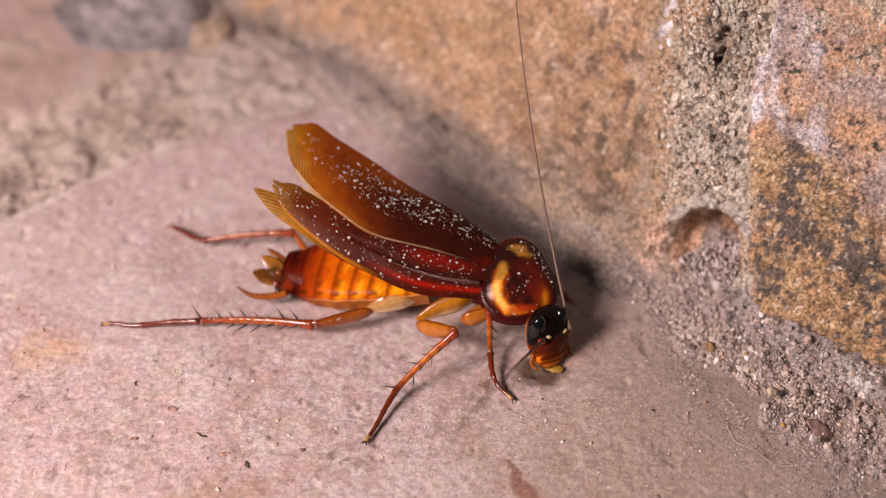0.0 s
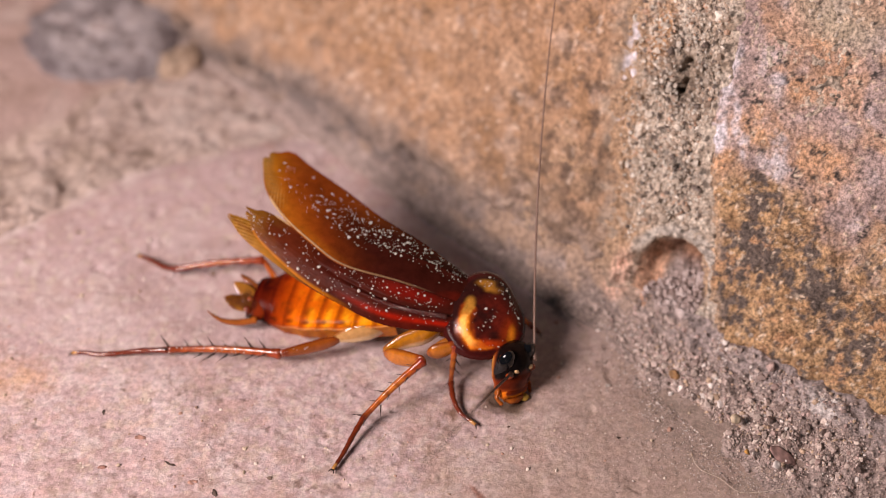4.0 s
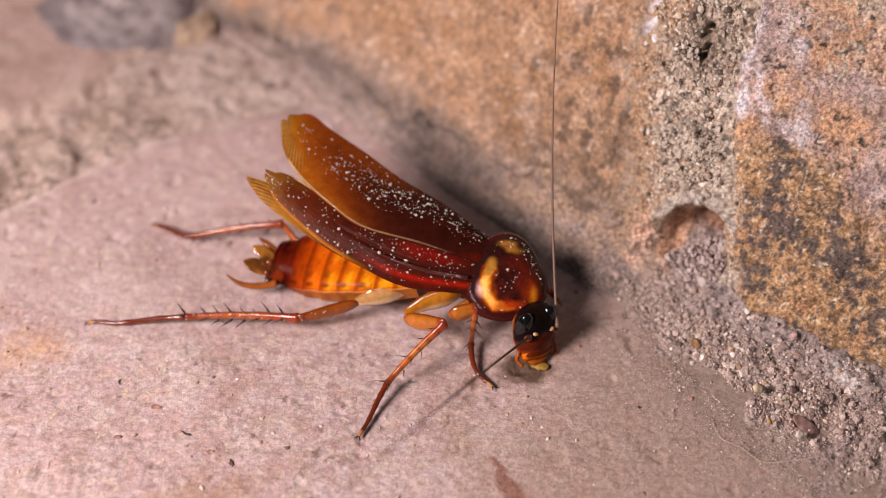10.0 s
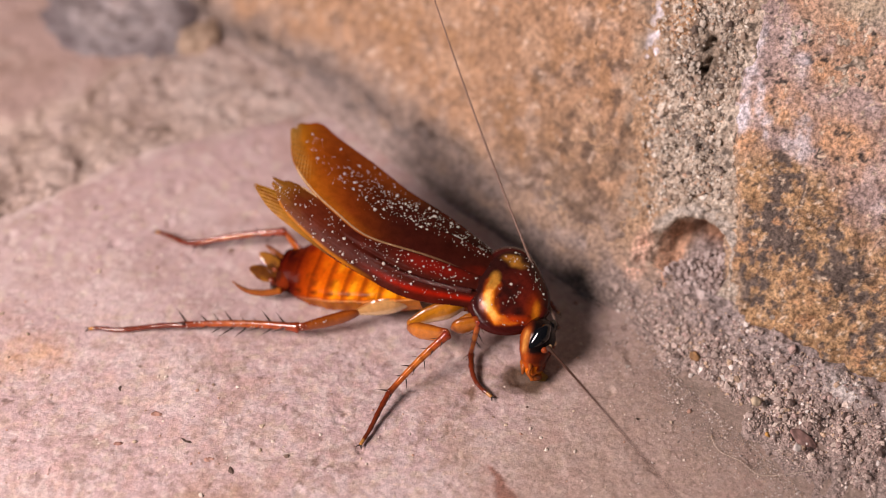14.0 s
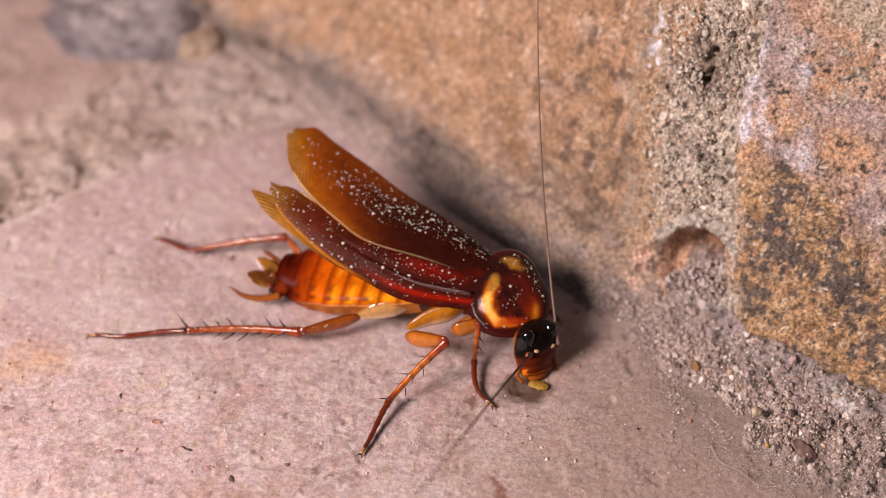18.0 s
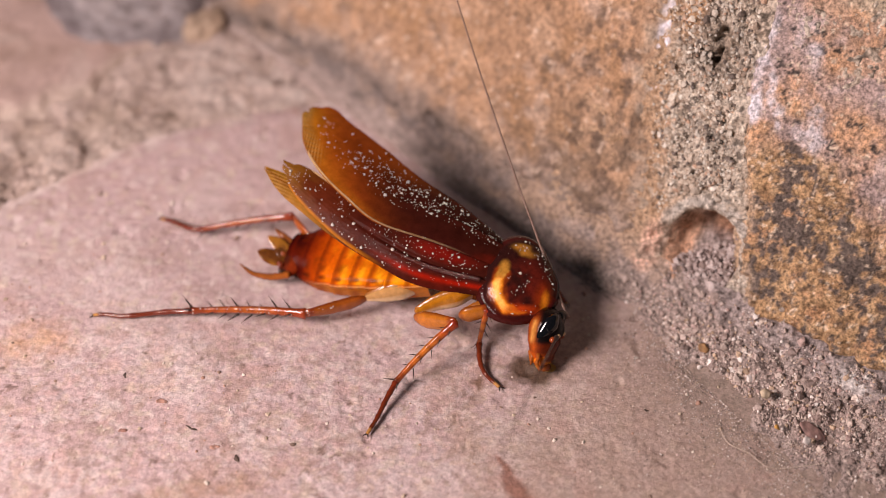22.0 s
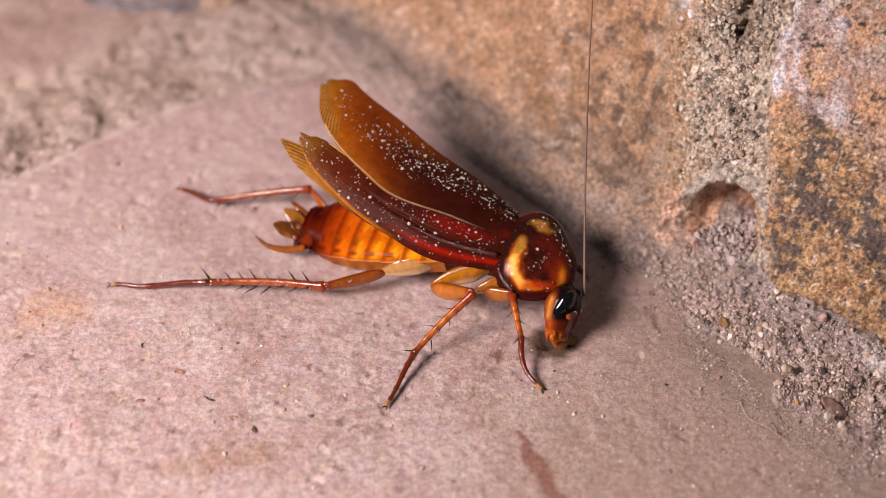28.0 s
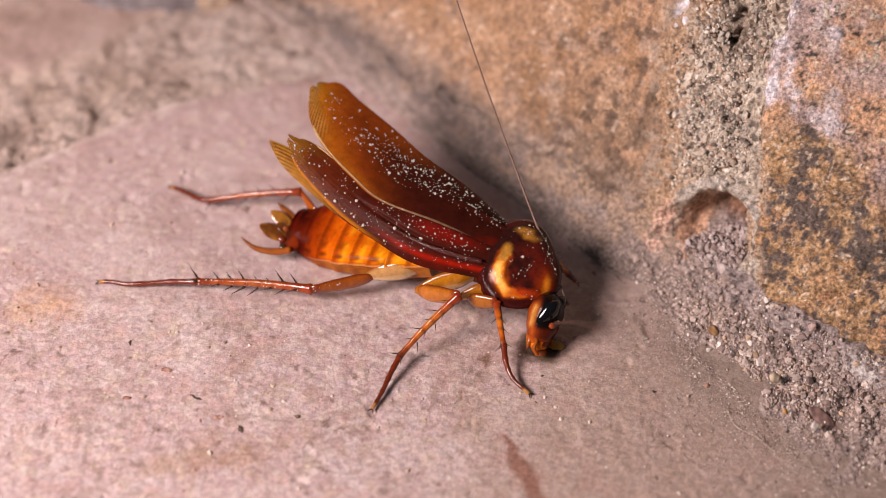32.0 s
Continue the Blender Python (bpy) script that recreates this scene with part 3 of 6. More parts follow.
def seam(wall):
    s, v = field(-21, 13, 0, 52, 0.15)
    d = seam_relief(s, v)
    crack = np.clip(spot(s, v, -4.6 + 0.12 * (v - 29), 29.0, 0.5, 2.0, 0.5, 4) + 0.5 * spot(s, v, -5.8, 27.6, 1.3, 0.5, 0.6), 0, 1)
    d = d - 2.6 * crack * step(-0.6, 0.2, fbm(s, v, 1.0, 167))
    hx, hy = (s - 0.8) / 4.3, (v - 7.6) / 5.0
    hole = np.sqrt(hx ** 2 + hy ** 2) + 0.05 * fbm(s, v, 1.5, 169)
    d = d + 0.5 * (1 - step(0.0, 0.3, np.abs(hole - 1.15))) * step(7, 10, v) - 2.5 * (1 - step(0.5 + 0.3 * step(-1.5, 1.0, s), 1.03, hole)) * (step(3.2, 8.5, v) + 0.9 * step(7.5, 10.5, v))
    d = d + 0.7 * spot(s, v, -4.6, 7.0, 1.1, 2.3, 0.7)
    c = np.ones(s.shape + (3,)) * (0.46, 0.38, 0.305)
    c = paint(c, (0.58, 0.51, 0.43), 0.75 * step(0.05, 0.6, fbm(s, v, 2.2, 171)))
    c = paint(c, (0.22, 0.16, 0.11), 0.65 * step(0.25, 0.75, fbm(s, v, 1.5, 173)))
    c = paint(c, (0.62, 0.55, 0.46), 0.8 * step(0.35, 0.7, fbm(s, v, 0.75, 178, 3)))
    c = paint(c, (0.09, 0.07, 0.055), 0.8 * step(0.45, 0.75, fbm(s, v, 0.7, 179, 3) + 0.3 * fbm(s, v, 5, 180)))
    c = paint(c, (0.20, 0.15, 0.11), 0.7 * spot(s + fbm(s, v, 2, 174), v, -4.6, 28.6, 2.6, 3.4, 0.7))
    c = paint(c, (0.07, 0.06, 0.055), 0.85 * np.clip(spot(s, v, -2.4, 19.8, 3.0, 1.1, 0.8, -8) + 0.8 * spot(s, v, -6.4, 32.0, 1.6, 2.4, 0.8) + spot(s, v, -8.6, 27.6, 0.8, 0.6, 0.6) + 0.7 * spot(s, v, 0.2, 17.4, 1.0, 1.4, 0.7), 0, 1) * step(-0.4, 0.3, fbm(s, v, 1.0, 175)))
    c = paint(c, (0.44, 0.25, 0.125), 0.85 * spot(s, v, -8.4, 32.5, 1.4, 3.8, 0.6))
    c = paint(c, (0.40, 0.25, 0.145), 0.8 * (1 - step(0.5, 3.6, s - curve(v, SEAM_LEFT) + 1.6 * fbm(s, v, 1.6, 176))))
    c = paint(c, (0.47, 0.43, 0.39), 0.7 * (1 - step(0.03, 0.2, np.abs(hole - 1.16))) * step(8, 11, v))
    c = paint(c, (0.62, 0.40, 0.30), spot(s, v, -4.6, 7.0, 1.1, 2.2, 0.6))
    c = paint(c, (0.50, 0.30, 0.20), (1 - step(0.85, 1.02, hole)) * (1 - step(-1.2, 0.4, s)))
    c = paint(c, (0.34, 0.27, 0.25), (1 - step(0.85, 1.02, hole)) * step(-1.2, 0.4, s))
    # dark upper rim: the hole's shade put into the colour
    c = paint(c, (0.30, 0.165, 0.105), (1 - step(0.95, 1.04, hole)) * step(9.0, 10.5, v) * step(-1.5, 0.5, s))
    c = paint(c, (0.30, 0.25, 0.22), 0.8 * (1 - step(3, 9, v + 1.5 * fbm(s, v, 3, 177))) * step(1.0, 1.2, hole))
    part("mortar_seam", sheet("mortar_seam", on_wall(s, v, d), MORTAR, c), wall, "coarse sandy mortar seam with a small hole")


def fillet_profile(s):
    """Where the mortar at the wall's foot leaves the slab and where it meets the stones."""
    edge = curve(s, [(-100, 1.0), (-60, 1.0), (-30, 2.0), (-12, 2.0), (-6, 1.4), (-3.6, 1.5), (0, 4.2), (5.9, 8.4), (14.6, 12.0), (21.5, 15.0), (60, 32)])
    ragged = 1 - step(-10, -4, s)
    top = ragged * (1.1 * fbm(s, 0 * s, 6, 197) + 0.6 * fbm(s, 0 * s + 3, 1.7, 198)) + curve(s, [(-100, 1.5), (-69, 2.0), (-52, 4.6), (-37, 4.6), (-24, 4.8), (-12, 6.0), (-4, 5.0), (2, 4.4), (8, 4.4), (14, 3.6), (24, 3.2), (60, 3.0)])
    return edge, top


def fillet_point(s, q):
    edge, top = fillet_profile(s)
    a = along_wall(s) + edge[..., None] * np.array([-0.4836, -0.8753, 0.0]) + np.array([0, 0, -0.25])
    b = along_wall(s) + (edge * 0.22)[..., None] * np.array([-0.4836, -0.8753, 0.0]) + np.array([0, 0, 0.3])
    e = on_wall(s, top, 0.1 + 0 * s)
    q = q[..., None]
    return a * (1 - q) ** 2 + b * 2 * q * (1 - q) + e * q ** 2


def foot_relief(s, q):
    """How far the mortar at the wall's foot stands out, in mm."""
    y = q * 12
    right = step(-6, 4, s) * step(0.02, 0.3, q)
    return (0.28 + 0.3 * right) * fbm(s, y, 2.4, 181, 4) + (0.08 + 0.27 * right) * fbm(s, y, 0.8, 183, 3) - 0.5 * (1 - step(-26, -18, s)) * spot(q, 0 * q, 0.8, 0, 0.25, 1, 0.7) * (0.6 + 0.8 * fbm(s, y, 5, 199))


FOOT_OUT = np.array([-0.25, -0.45, 0.86])


def foot_of_wall(wall):
    s, q = np.meshgrid(np.arange(-100, 50, 0.24), np.linspace(-0.05, 1.06, 84))
    y = q * 12
    right = step(-6, 4, s)
    p = fillet_point(s, q) + foot_relief(s, q)[..., None] * FOOT_OUT - 0.5 * step(0.9, 1.06, q)[..., None] * WALL_N
    c = np.ones(s.shape + (3,)) * (0.33, 0.26, 0.235) * (1 + 0.08 * right)[..., None]
    c = paint(c, (0.42, 0.34, 0.31), 0.7 * step(-0.1, 0.7, fbm(s, y, 3.5, 185)))
    c = paint(c, (0.23, 0.175, 0.155), 0.7 * step(0.2, 0.8, fbm(s, y, 2.2, 187)))
    c = paint(c, (0.44, 0.33, 0.30), 0.6 * (1 - right) * (1 - step(0.05, 0.4, q)))
    c = paint(c, (0.33, 0.275, 0.265), 0.8 * right * step(0.62, 0.85, q + 0.15 * fbm(s, y, 2.5, 186)))
    # a dark stain, deepened by the insect's shadow put into the colour
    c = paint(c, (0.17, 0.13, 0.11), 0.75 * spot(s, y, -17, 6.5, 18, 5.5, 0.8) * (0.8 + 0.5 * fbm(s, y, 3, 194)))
    c = paint(c, (0.09, 0.07, 0.06), 0.7 * step(0.5, 0.85, fbm(s, y, 0.8, 190, 3)) * (0.4 + 0.6 * step(0.3, 0.7, q)))
    c = paint(c, (0.40, 0.27, 0.18), 0.6 * step(0.55, 1.0, q + 0.25 * fbm(s, y, 2.5, 192)) * (1 - right))
    # crevice shade under the left-hand block put into the mortar's colour
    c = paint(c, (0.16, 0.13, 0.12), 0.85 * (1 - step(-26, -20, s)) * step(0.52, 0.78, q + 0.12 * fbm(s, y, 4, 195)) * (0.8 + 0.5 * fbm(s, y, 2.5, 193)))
    c = paint(c, (0.66, 0.43, 0.33), 0.9 * spot(s, y, -4.9, 11.8, 1.1, 1.8, 0.6))
    c = paint(c, (0.64, 0.60, 0.58), 0.8 * spot(s, y, 21.5, 9.8, 2.6, 1.2, 0.6) * step(-0.5, 0.3, fbm(s, y, 1.0, 196)))
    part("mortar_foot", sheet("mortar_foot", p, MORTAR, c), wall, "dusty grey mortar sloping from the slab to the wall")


def grit(wall):
    rng = np.random.default_rng(5)
    tints = np.array([(0.40, 0.315, 0.28), (0.48, 0.39, 0.345), (0.30, 0.225, 0.20), (0.56, 0.47, 0.41), (0.17, 0.125, 0.11), (0.47, 0.34, 0.24), (0.74, 0.68, 0.64), (0.43, 0.31, 0.28)])
    n = 30000
    s, q = rng.uniform(-6, 36, n), rng.uniform(0, 0.95, n)
    patchy = fbm(s, q * 12, 3.0, 188, 3)
    keep = rng.uniform(size=n) < (step(-7, 3, s) * 0.95 + 0.05) * (0.25 + 0.75 * step(-0.5, 0.3, patchy)) * step(-0.05, 0.30, q + 0.12 * patchy) * (1 - 0.62 * step(0.5, 0.75, q + 0.2 * patchy))
    s, q = s[keep], q[keep]
    size = np.clip(rng.lognormal(-2.4, 0.62, len(s)), 0.05, 0.7) * (0.5 + 0.5 * step(0.1, 0.45, q)) * (0.75 + 0.25 * step(0, 10, s))
    p = fillet_point(s, q) + (foot_relief(s, q) + size * rng.uniform(-0.42, 0.42, len(s)))[:, None] * FOOT_OUT
    me = grains("grit", p, size, GRAIN, tints[rng.choice(8, len(s), p=(0.2, 0.2, 0.15, 0.13, 0.09, 0.07, 0.06, 0.1))] * rng.uniform(0.8, 1.22, (len(s), 1)), 6)
    tagged(part("grit", me, wall, "coarse grey-brown sand grains at the foot of the wall"), kind="stuff")
    # fine sand thinning out over the slab
    n = 9000
    s = rng.uniform(-4, 34, n)
    edge = fillet_profile(s)[0]
    out = edge + rng.exponential(2.4, n) - 1.6
    p = along_wall(s) + out[:, None] * np.array([-0.4836, -0.8753, 0.0])
    p[:, 2] = slab_height(p[:, 0], p[:, 1]) + 0.01
    size = np.clip(rng.lognormal(-3.25, 0.45, n), 0.02, 0.14)
    me = grains("fine_sand", p, size, GRAIN, tints[rng.integers(0, 8, n)] * rng.uniform(0.6, 1.1, (n, 1)), 7)
    tagged(part("fine_sand", me, wall, "fine grey sand thinning out over the slab"), kind="stuff")
    # sand in the seam
    n = 9500
    v = rng.uniform(3, 45, n)
    a, b = curve(v, SEAM_LEFT), curve(v, SEAM_RIGHT)
    s = a + 0.2 + 1.2 * fbm(v, 0 * v, 3.0, 182) + (b - a - 0.5) * rng.uniform(0, 1, n) ** 0.85
    s = np.minimum(s, b - 0.2)
    d = seam_relief(s, v)
    hole = np.hypot((s - 0.8) / 4.3, (v - 7.6) / 5.0)
    crack = np.hypot((s + 4.3) / 0.9, (v - 29.3) / 2.6)
    keep = (crack > 1) & (hole > 1.08) & (rng.uniform(size=n) < 0.45 + 0.55 * step(0, 4, s - a))
    s, v, d = s[keep], v[keep], d[keep]
    size = np.clip(rng.lognormal(-2.2, 0.55, len(s)), 0.05, 0.5)
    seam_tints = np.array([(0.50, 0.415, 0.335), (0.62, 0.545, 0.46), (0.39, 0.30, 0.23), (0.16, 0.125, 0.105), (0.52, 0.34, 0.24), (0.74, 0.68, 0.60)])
    # crack's shade put into the colour, and the dark band under it
    shade_and_band = 1 - 0.45 * np.exp(-(((s + 4.3) / 2.6) ** 2 + ((v - 29.0) / 3.6) ** 2)) - 0.4 * np.exp(-(((s + 2.2) / 2.6) ** 2 + ((v - 19.8) / 1.1) ** 2))
    me = grains("sand_grains", on_wall(s, v, d - 0.03), size, GRAIN, seam_tints[rng.choice(6, len(s), p=(0.26, 0.24, 0.2, 0.1, 0.08, 0.12))] * (rng.uniform(0.7, 1.1, len(s)) * shade_and_band)[:, None], 8)
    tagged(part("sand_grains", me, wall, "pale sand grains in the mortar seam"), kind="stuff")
    # rubble that half fills the hole
    n = 1500
    s, v = rng.uniform(-1.6, 4.6, n), rng.uniform(2.6, 10.2, n)
    keep = (np.hypot((s - 0.8) / 4.3, (v - 7.6) / 5.0) < 0.98) & (v < 6.2 + 0.75 * (s + 1.6))
    s, v = s[keep], v[keep]
    d = -0.1 - 2.1 * step(3.0, 9.5, v) + rng.uniform(-0.4, 0.3, len(s))
    me = grains("rubble", on_wall(s, v, d), np.clip(rng.lognormal(-1.9, 0.5, len(s)), 0.08, 0.5), GRAIN, np.array([(0.44, 0.36, 0.335), (0.37, 0.29, 0.27), (0.50, 0.42, 0.40), (0.26, 0.195, 0.175)])[rng.integers(0, 4, len(s))], 9)
    tagged(part("rubble", me, wall, "pinkish grey rubble inside the hole"), kind="stuff")


def flakes():
    """Chips, crumbs and specks lying on the slab."""
    rng = np.random.default_rng(21)
    n = 700
    x, y = rng.uniform(-50, 34, n), rng.uniform(-44, 8, n)
    keep = ((x + 8) / 26) ** 2 + ((y + 10) / 13) ** 2 > 0.6
    x, y = x[keep], y[keep]
    tints = np.array([(0.62, 0.54, 0.47), (0.40, 0.24, 0.18), (0.20, 0.14, 0.11), (0.50, 0.40, 0.30), (0.30, 0.20, 0.15)])
    size = np.clip(rng.lognormal(-2.35, 0.5, len(x)), 0.05, 0.3)
    z = 0.28 * fbm(x, y, 22, 11, 3) + 0.07 * fbm(x, y, 1.6, 12, 4)
    me = grains("crumbs", np.stack([x, y, z], -1), size, CHIP, tints[rng.choice(5, len(x), p=(0.42, 0.22, 0.05, 0.21, 0.1))], 22)
    tagged(new("crumbs", me), "tiny crumbs and stone specks on the slab", "crumbs", kind="stuff")
    for x, y, a, b, turn, tint, label in ((-32.7, -21.3, 0.35, 0.7, 10, (0.075, 0.05, 0.04), "tiny black crumb on the pink slab"), (-25.2, -28.2, 1.25, 0.32, -32, (0.085, 0.055, 0.042), "dark sliver of grit on the pink slab"),
                                         (-28.5, -24.8, 0.95, 0.5, -8, (0.46, 0.25, 0.19), "reddish stone flake on the pink slab"), (-32.0, -28.8, 0.8, 0.4, 8, (0.44, 0.23, 0.18), "reddish stone flake on the pink slab"),
                                         (-22.6, -30.6, 0.9, 0.6, 5, (0.46, 0.26, 0.20), "reddish stone flake on the pink slab"), (-20.2, -31.9, 0.3, 1.1, 20, (0.085, 0.055, 0.042), "dark sliver of grit on the pink slab"),
                                         (26.1, -19.6, 0.42, 0.38, 0, (0.68, 0.60, 0.56), "small white grain on the slab"), (25.3, -22.1, 0.25, 0.25, 0, (0.72, 0.66, 0.62), "small white grain on the slab"),
                                         (22.7, -30.1, 0.25, 0.25, 0, (0.72, 0.66, 0.62), "small white grain on the slab"), (20.9, -17.2, 0.4, 0.35, 0, (0.62, 0.54, 0.48), "small pale grain on the slab"),
                                         (21.6, -24.4, 0.38, 0.28, 0, (0.09, 0.05, 0.035), "small brown grain on the slab"), (10.0, -23.0, 0.4, 0.3, 30, (0.14, 0.08, 0.06), "small brown crumb on the slab")):
        z = 0.28 * float(fbm(np.array(x), np.array(y), 22, 11, 3))
        me = blob("flake", (x, y, z), (a * 0.6, b * 0.5, 0.12), CHIP, lambda p, k=tint: np.tile(k, (len(p), 1)) * (0.7 + 0.3 * np.sin(p[:, :1] * 9)), (0, 0, turn), 8, 10)
        for vert in me.vertices:
            vert.co += noise.noise_vector(vert.co * 3200) * 0.00022
        tagged(new("flake", me), label, "stone flake", "flakes on the slab")
    for x, y, z, size, tint, label in ((38.4, -27.3, 0.85, (1.6, 0.7, 0.2), (0.28, 0.17, 0.15), "flat dark red sandstone chip among the grit"), (34.6, -27.5, 1.6, (0.32, 0.26, 0.25), (0.50, 0.27, 0.07), "amber sand grain among the grit"),
                                       (37.5, -29.2, 1.6, (0.5, 0.42, 0.35), (0.68, 0.62, 0.58), "white crumb among the grit"), (33.8, -23.1, 1.7, (0.55, 0.48, 0.42), (0.52, 0.42, 0.30), "pale tan pebble among the grit"),
                                       (28.0, -16.4, 1.0, (0.6, 0.5, 0.4), (0.36, 0.20, 0.09), "brown crumb where the mortar begins"), (31.6, -12.6, 2.0, (0.6, 0.5, 0.45), (0.52, 0.38, 0.25), "tan crumb on the mortar")):
        me = blob("grit_pebble", (x, y, z), size, CHIP, lambda p, k=tint: np.tile(k, (len(p), 1)) * (0.8 + 0.3 * np.sin(p[:, :1] * 7)), (10, 18, -30), 10, 14)
        for vert in me.vertices:
            vert.co += noise.noise_vector(vert.co * 2200) * 0.00018
        tagged(new("grit_pebble", me), label, "pebble", "pebbles in the grit")
    me = blob("food_crumb", (11.25, -18.75, 0.2), (1.15, 0.6, 0.32), LOBE, turn=(0, 0, -15), rings=14, sides=18)
    for vert in me.vertices:
        vert.co += noise.noise_vector(vert.co * 1500) * 0.00018
    tagged(new("food_crumb", me), "wet yellowish crumb of food on the slab", "food crumb")
    q = spline([(28.9, -26.6, 0.3), (29.7, -28.7, 0.35), (31.7, -30.1, 0.5), (33.2, -31.7, 0.5), (34.9, -32.0, 0.6), (37.4, -31.8, 0.9), (39.4, -31.6, 1.2)], 48)
    tagged(new("fibre", tube("fibre", q, np.full(48, 0.026), FIBRE, 6)), "fine pale curled fibre on the grit", "fibre")
    q = spline([(43.0, -18.6, 1.6), (44.6, -17.6, 2.1), (46.5, -17.2, 2.3), (48.5, -17.4, 2.2)], 16)
    tagged(new("straw", tube("straw", q, np.linspace(0.12, 0.3, 16), CHIP, 8, colours=np.tile((0.42, 0.20, 0.07), (16, 1)))), "short orange-brown straw at the wall's foot", "straw")


ground()
slab = near_slab()
far_slab()
knot()
tan_chip()
floor_joint()
wall = backing_wall()
stone_left(wall)
stone_right(wall)
seam(wall)
foot_of_wall(wall)
grit(wall)
flakes()


# ---- the cockroach; its own space: x ahead, y to its left, z up, in mm ----
MAROON = (0.046, 0.008, 0.005)

roach = tagged(new("cockroach"), "large reddish-brown cockroach with raised wings feeding on stone", "cockroach")
roach.empty_display_size = 0.01
roach.location = (-0.0050, -0.01069, 0.0)
roach.rotation_euler = (0, 0, radians(-17.8))


def shin_colours(n, a, b):
    f = np.linspace(0, 1, n)[:, None]
    return np.array(a) * (1 - f) + np.array(b) * f


def trunk():
    """Thorax and belly core, on which the plates sit."""
    ring = spline([(-10.5, 2.4, 2.3), (-7, 2.7, 2.9), (-2, 2.9, 3.9), (4, 2.6, 4.4), (10, 2.3, 4.9), (14.0, 1.6, 5.2), (15.8, 0.9, 5.6)], 26)
    rad = np.interp(np.linspace(0, 1, 26), [0, 0.1, 0.35, 0.7, 0.9, 1], [0.8, 1.2, 1.7, 1.7, 1.2, 0.5])
    col = shin_colours(26, (0.16, 0.04, 0.006), (0.05, 0.008, 0.003))
    return part("body", tube("body", ring, rad, AMBER, 16, 1.55, col), roach)


def belly_plate(k, body):
    """One overlapping ring of the abdomen."""
    u0, u1 = k / 8, (k + 1.25) / 8
    n, m = 14, 56
    t = np.linspace(u0, u1, n)[:, None]
    a = np.linspace(-0.62 * np.pi, 0.62 * np.pi, m)[None, :]
    x = 4.0 - 16.3 * t + 0 * a
    half = np.interp(t, [0, 0.35, 0.6, 0.8, 0.95, 1.2], [4.3, 4.8, 4.5, 3.7, 2.5, 1.4])
    tall = np.interp(t, [0, 0.4, 0.8, 1.1], [2.6, 2.7, 2.0, 1.1])
    lift = 0.16 * (t - u0) / (u1 - u0) + 0.20 * np.exp(-((np.abs(a) - 1.47) / 0.06) ** 2)
    y0, z0 = 4.0 - 2.3 * t, 4.0 - 1.9 * t
    roll = radians(16)
    dy, dz = (half + lift) * np.sin(a), (tall + lift) * np.cos(a) - 0.1
    under = np.clip((np.abs(a) - np.pi / 2) / (0.12 * np.pi), 0, 1)
    dz = dz - np.interp(t, [0.3, 0.7, 0.9], [1.5, 1.4, 0.5]) * under * (a < 0)
    dz = dz + np.interp(t, [0.0, 0.3, 0.5, 0.7, 0.86], [2.7, 2.4, 1.85, 1.05, 0.0]) * np.clip(-np.sin(a), 0, 1) ** 1.5
    y, z = y0 + dy * math.cos(roll) + dz * math.sin(roll) * -1.0, z0 + dz * math.cos(roll) + dy * math.sin(roll)
    p = np.stack([x, y, z], -1)
    f = (t - u0) / (u1 - u0) + 0 * a
    tt = t + 0 * a
    far = np.abs(a + 0.4) + 0 * t
    c = np.stack([np.interp(tt, (0.2, 0.5, 0.72, 0.84, 0.93), k) for k in ((0.90, 0.90, 0.80, 0.34, 0.07), (0.34, 0.26, 0.15, 0.040, 0.009), (0.006, 0.004, 0.003, 0.003, 0.003))], -1)
    c = paint(c, (0.50, 0.10, 0.004), 0.5 * step(0.05, 0.6, fbm(x, y, 2.2, 203)))
    c = paint(c, (0.46, 0.085, 0.004), 0.6 * (1 - step(0.1, 0.8, far)))
    c = paint(c, (0.90, 0.46, 0.014), 0.75 * np.exp(-((f - 0.5) / 0.14) ** 2) * (1 - step(0.5, 0.8, tt)) * step(-0.4, 0.4, fbm(x + 3 * k, y, 1.5, 204)))
    c = paint(c, (0.12, 0.014, 0.003), 0.95 * np.exp(-((f - 0.88) / 0.06) ** 2))
    c = paint(c, (0.42, 0.07, 0.004), 0.7 * np.exp(-((f - 0.78) / 0.08) ** 2))
    c = paint(c, (0.13, 0.028, 0.004), 0.85 * spot(f, np.abs(a), 0.66, 1.12, 0.18, 0.10, 0.7) * (tt > 0.25))
    c = paint(c, (0.16, 0.04, 0.004), 0.7 * spot(f, np.abs(a), 0.72, 0.72, 0.14, 0.16, 0.8) * step(-0.3, 0.4, fbm(x + 5 * k, y, 0.9, 205)))
    c = paint(c, (0.20, 0.05, 0.005), 0.55 * step(0.4, 0.8, fbm(x + 5 * k, y * 1.2, 0.7, 201)))
    c = paint(c, (0.30, 0.055, 0.006), 0.85 * np.exp(-((np.abs(a) + 0 * t - 1.40) / 0.03) ** 2))
    c = paint(c, (0.80, 0.48, 0.20), 0.8 * (1 - step(0.015, 0.05, np.abs(np.abs(a) + 0 * t - 1.48))) * (1 - step(0.75, 0.9, tt)))
    c = paint(c, (0.62, 0.24, 0.025), step(1.54, 1.62, np.abs(a) + 0 * t) * (1 - 0.6 * step(0.7, 0.9, tt)))
    c = paint(c, (0.34, 0.08, 0.008), 0.7 * step(1.6, 1.7, np.abs(a) + 0 * t) * np.exp(-((f - 0.7) / 0.2) ** 2))
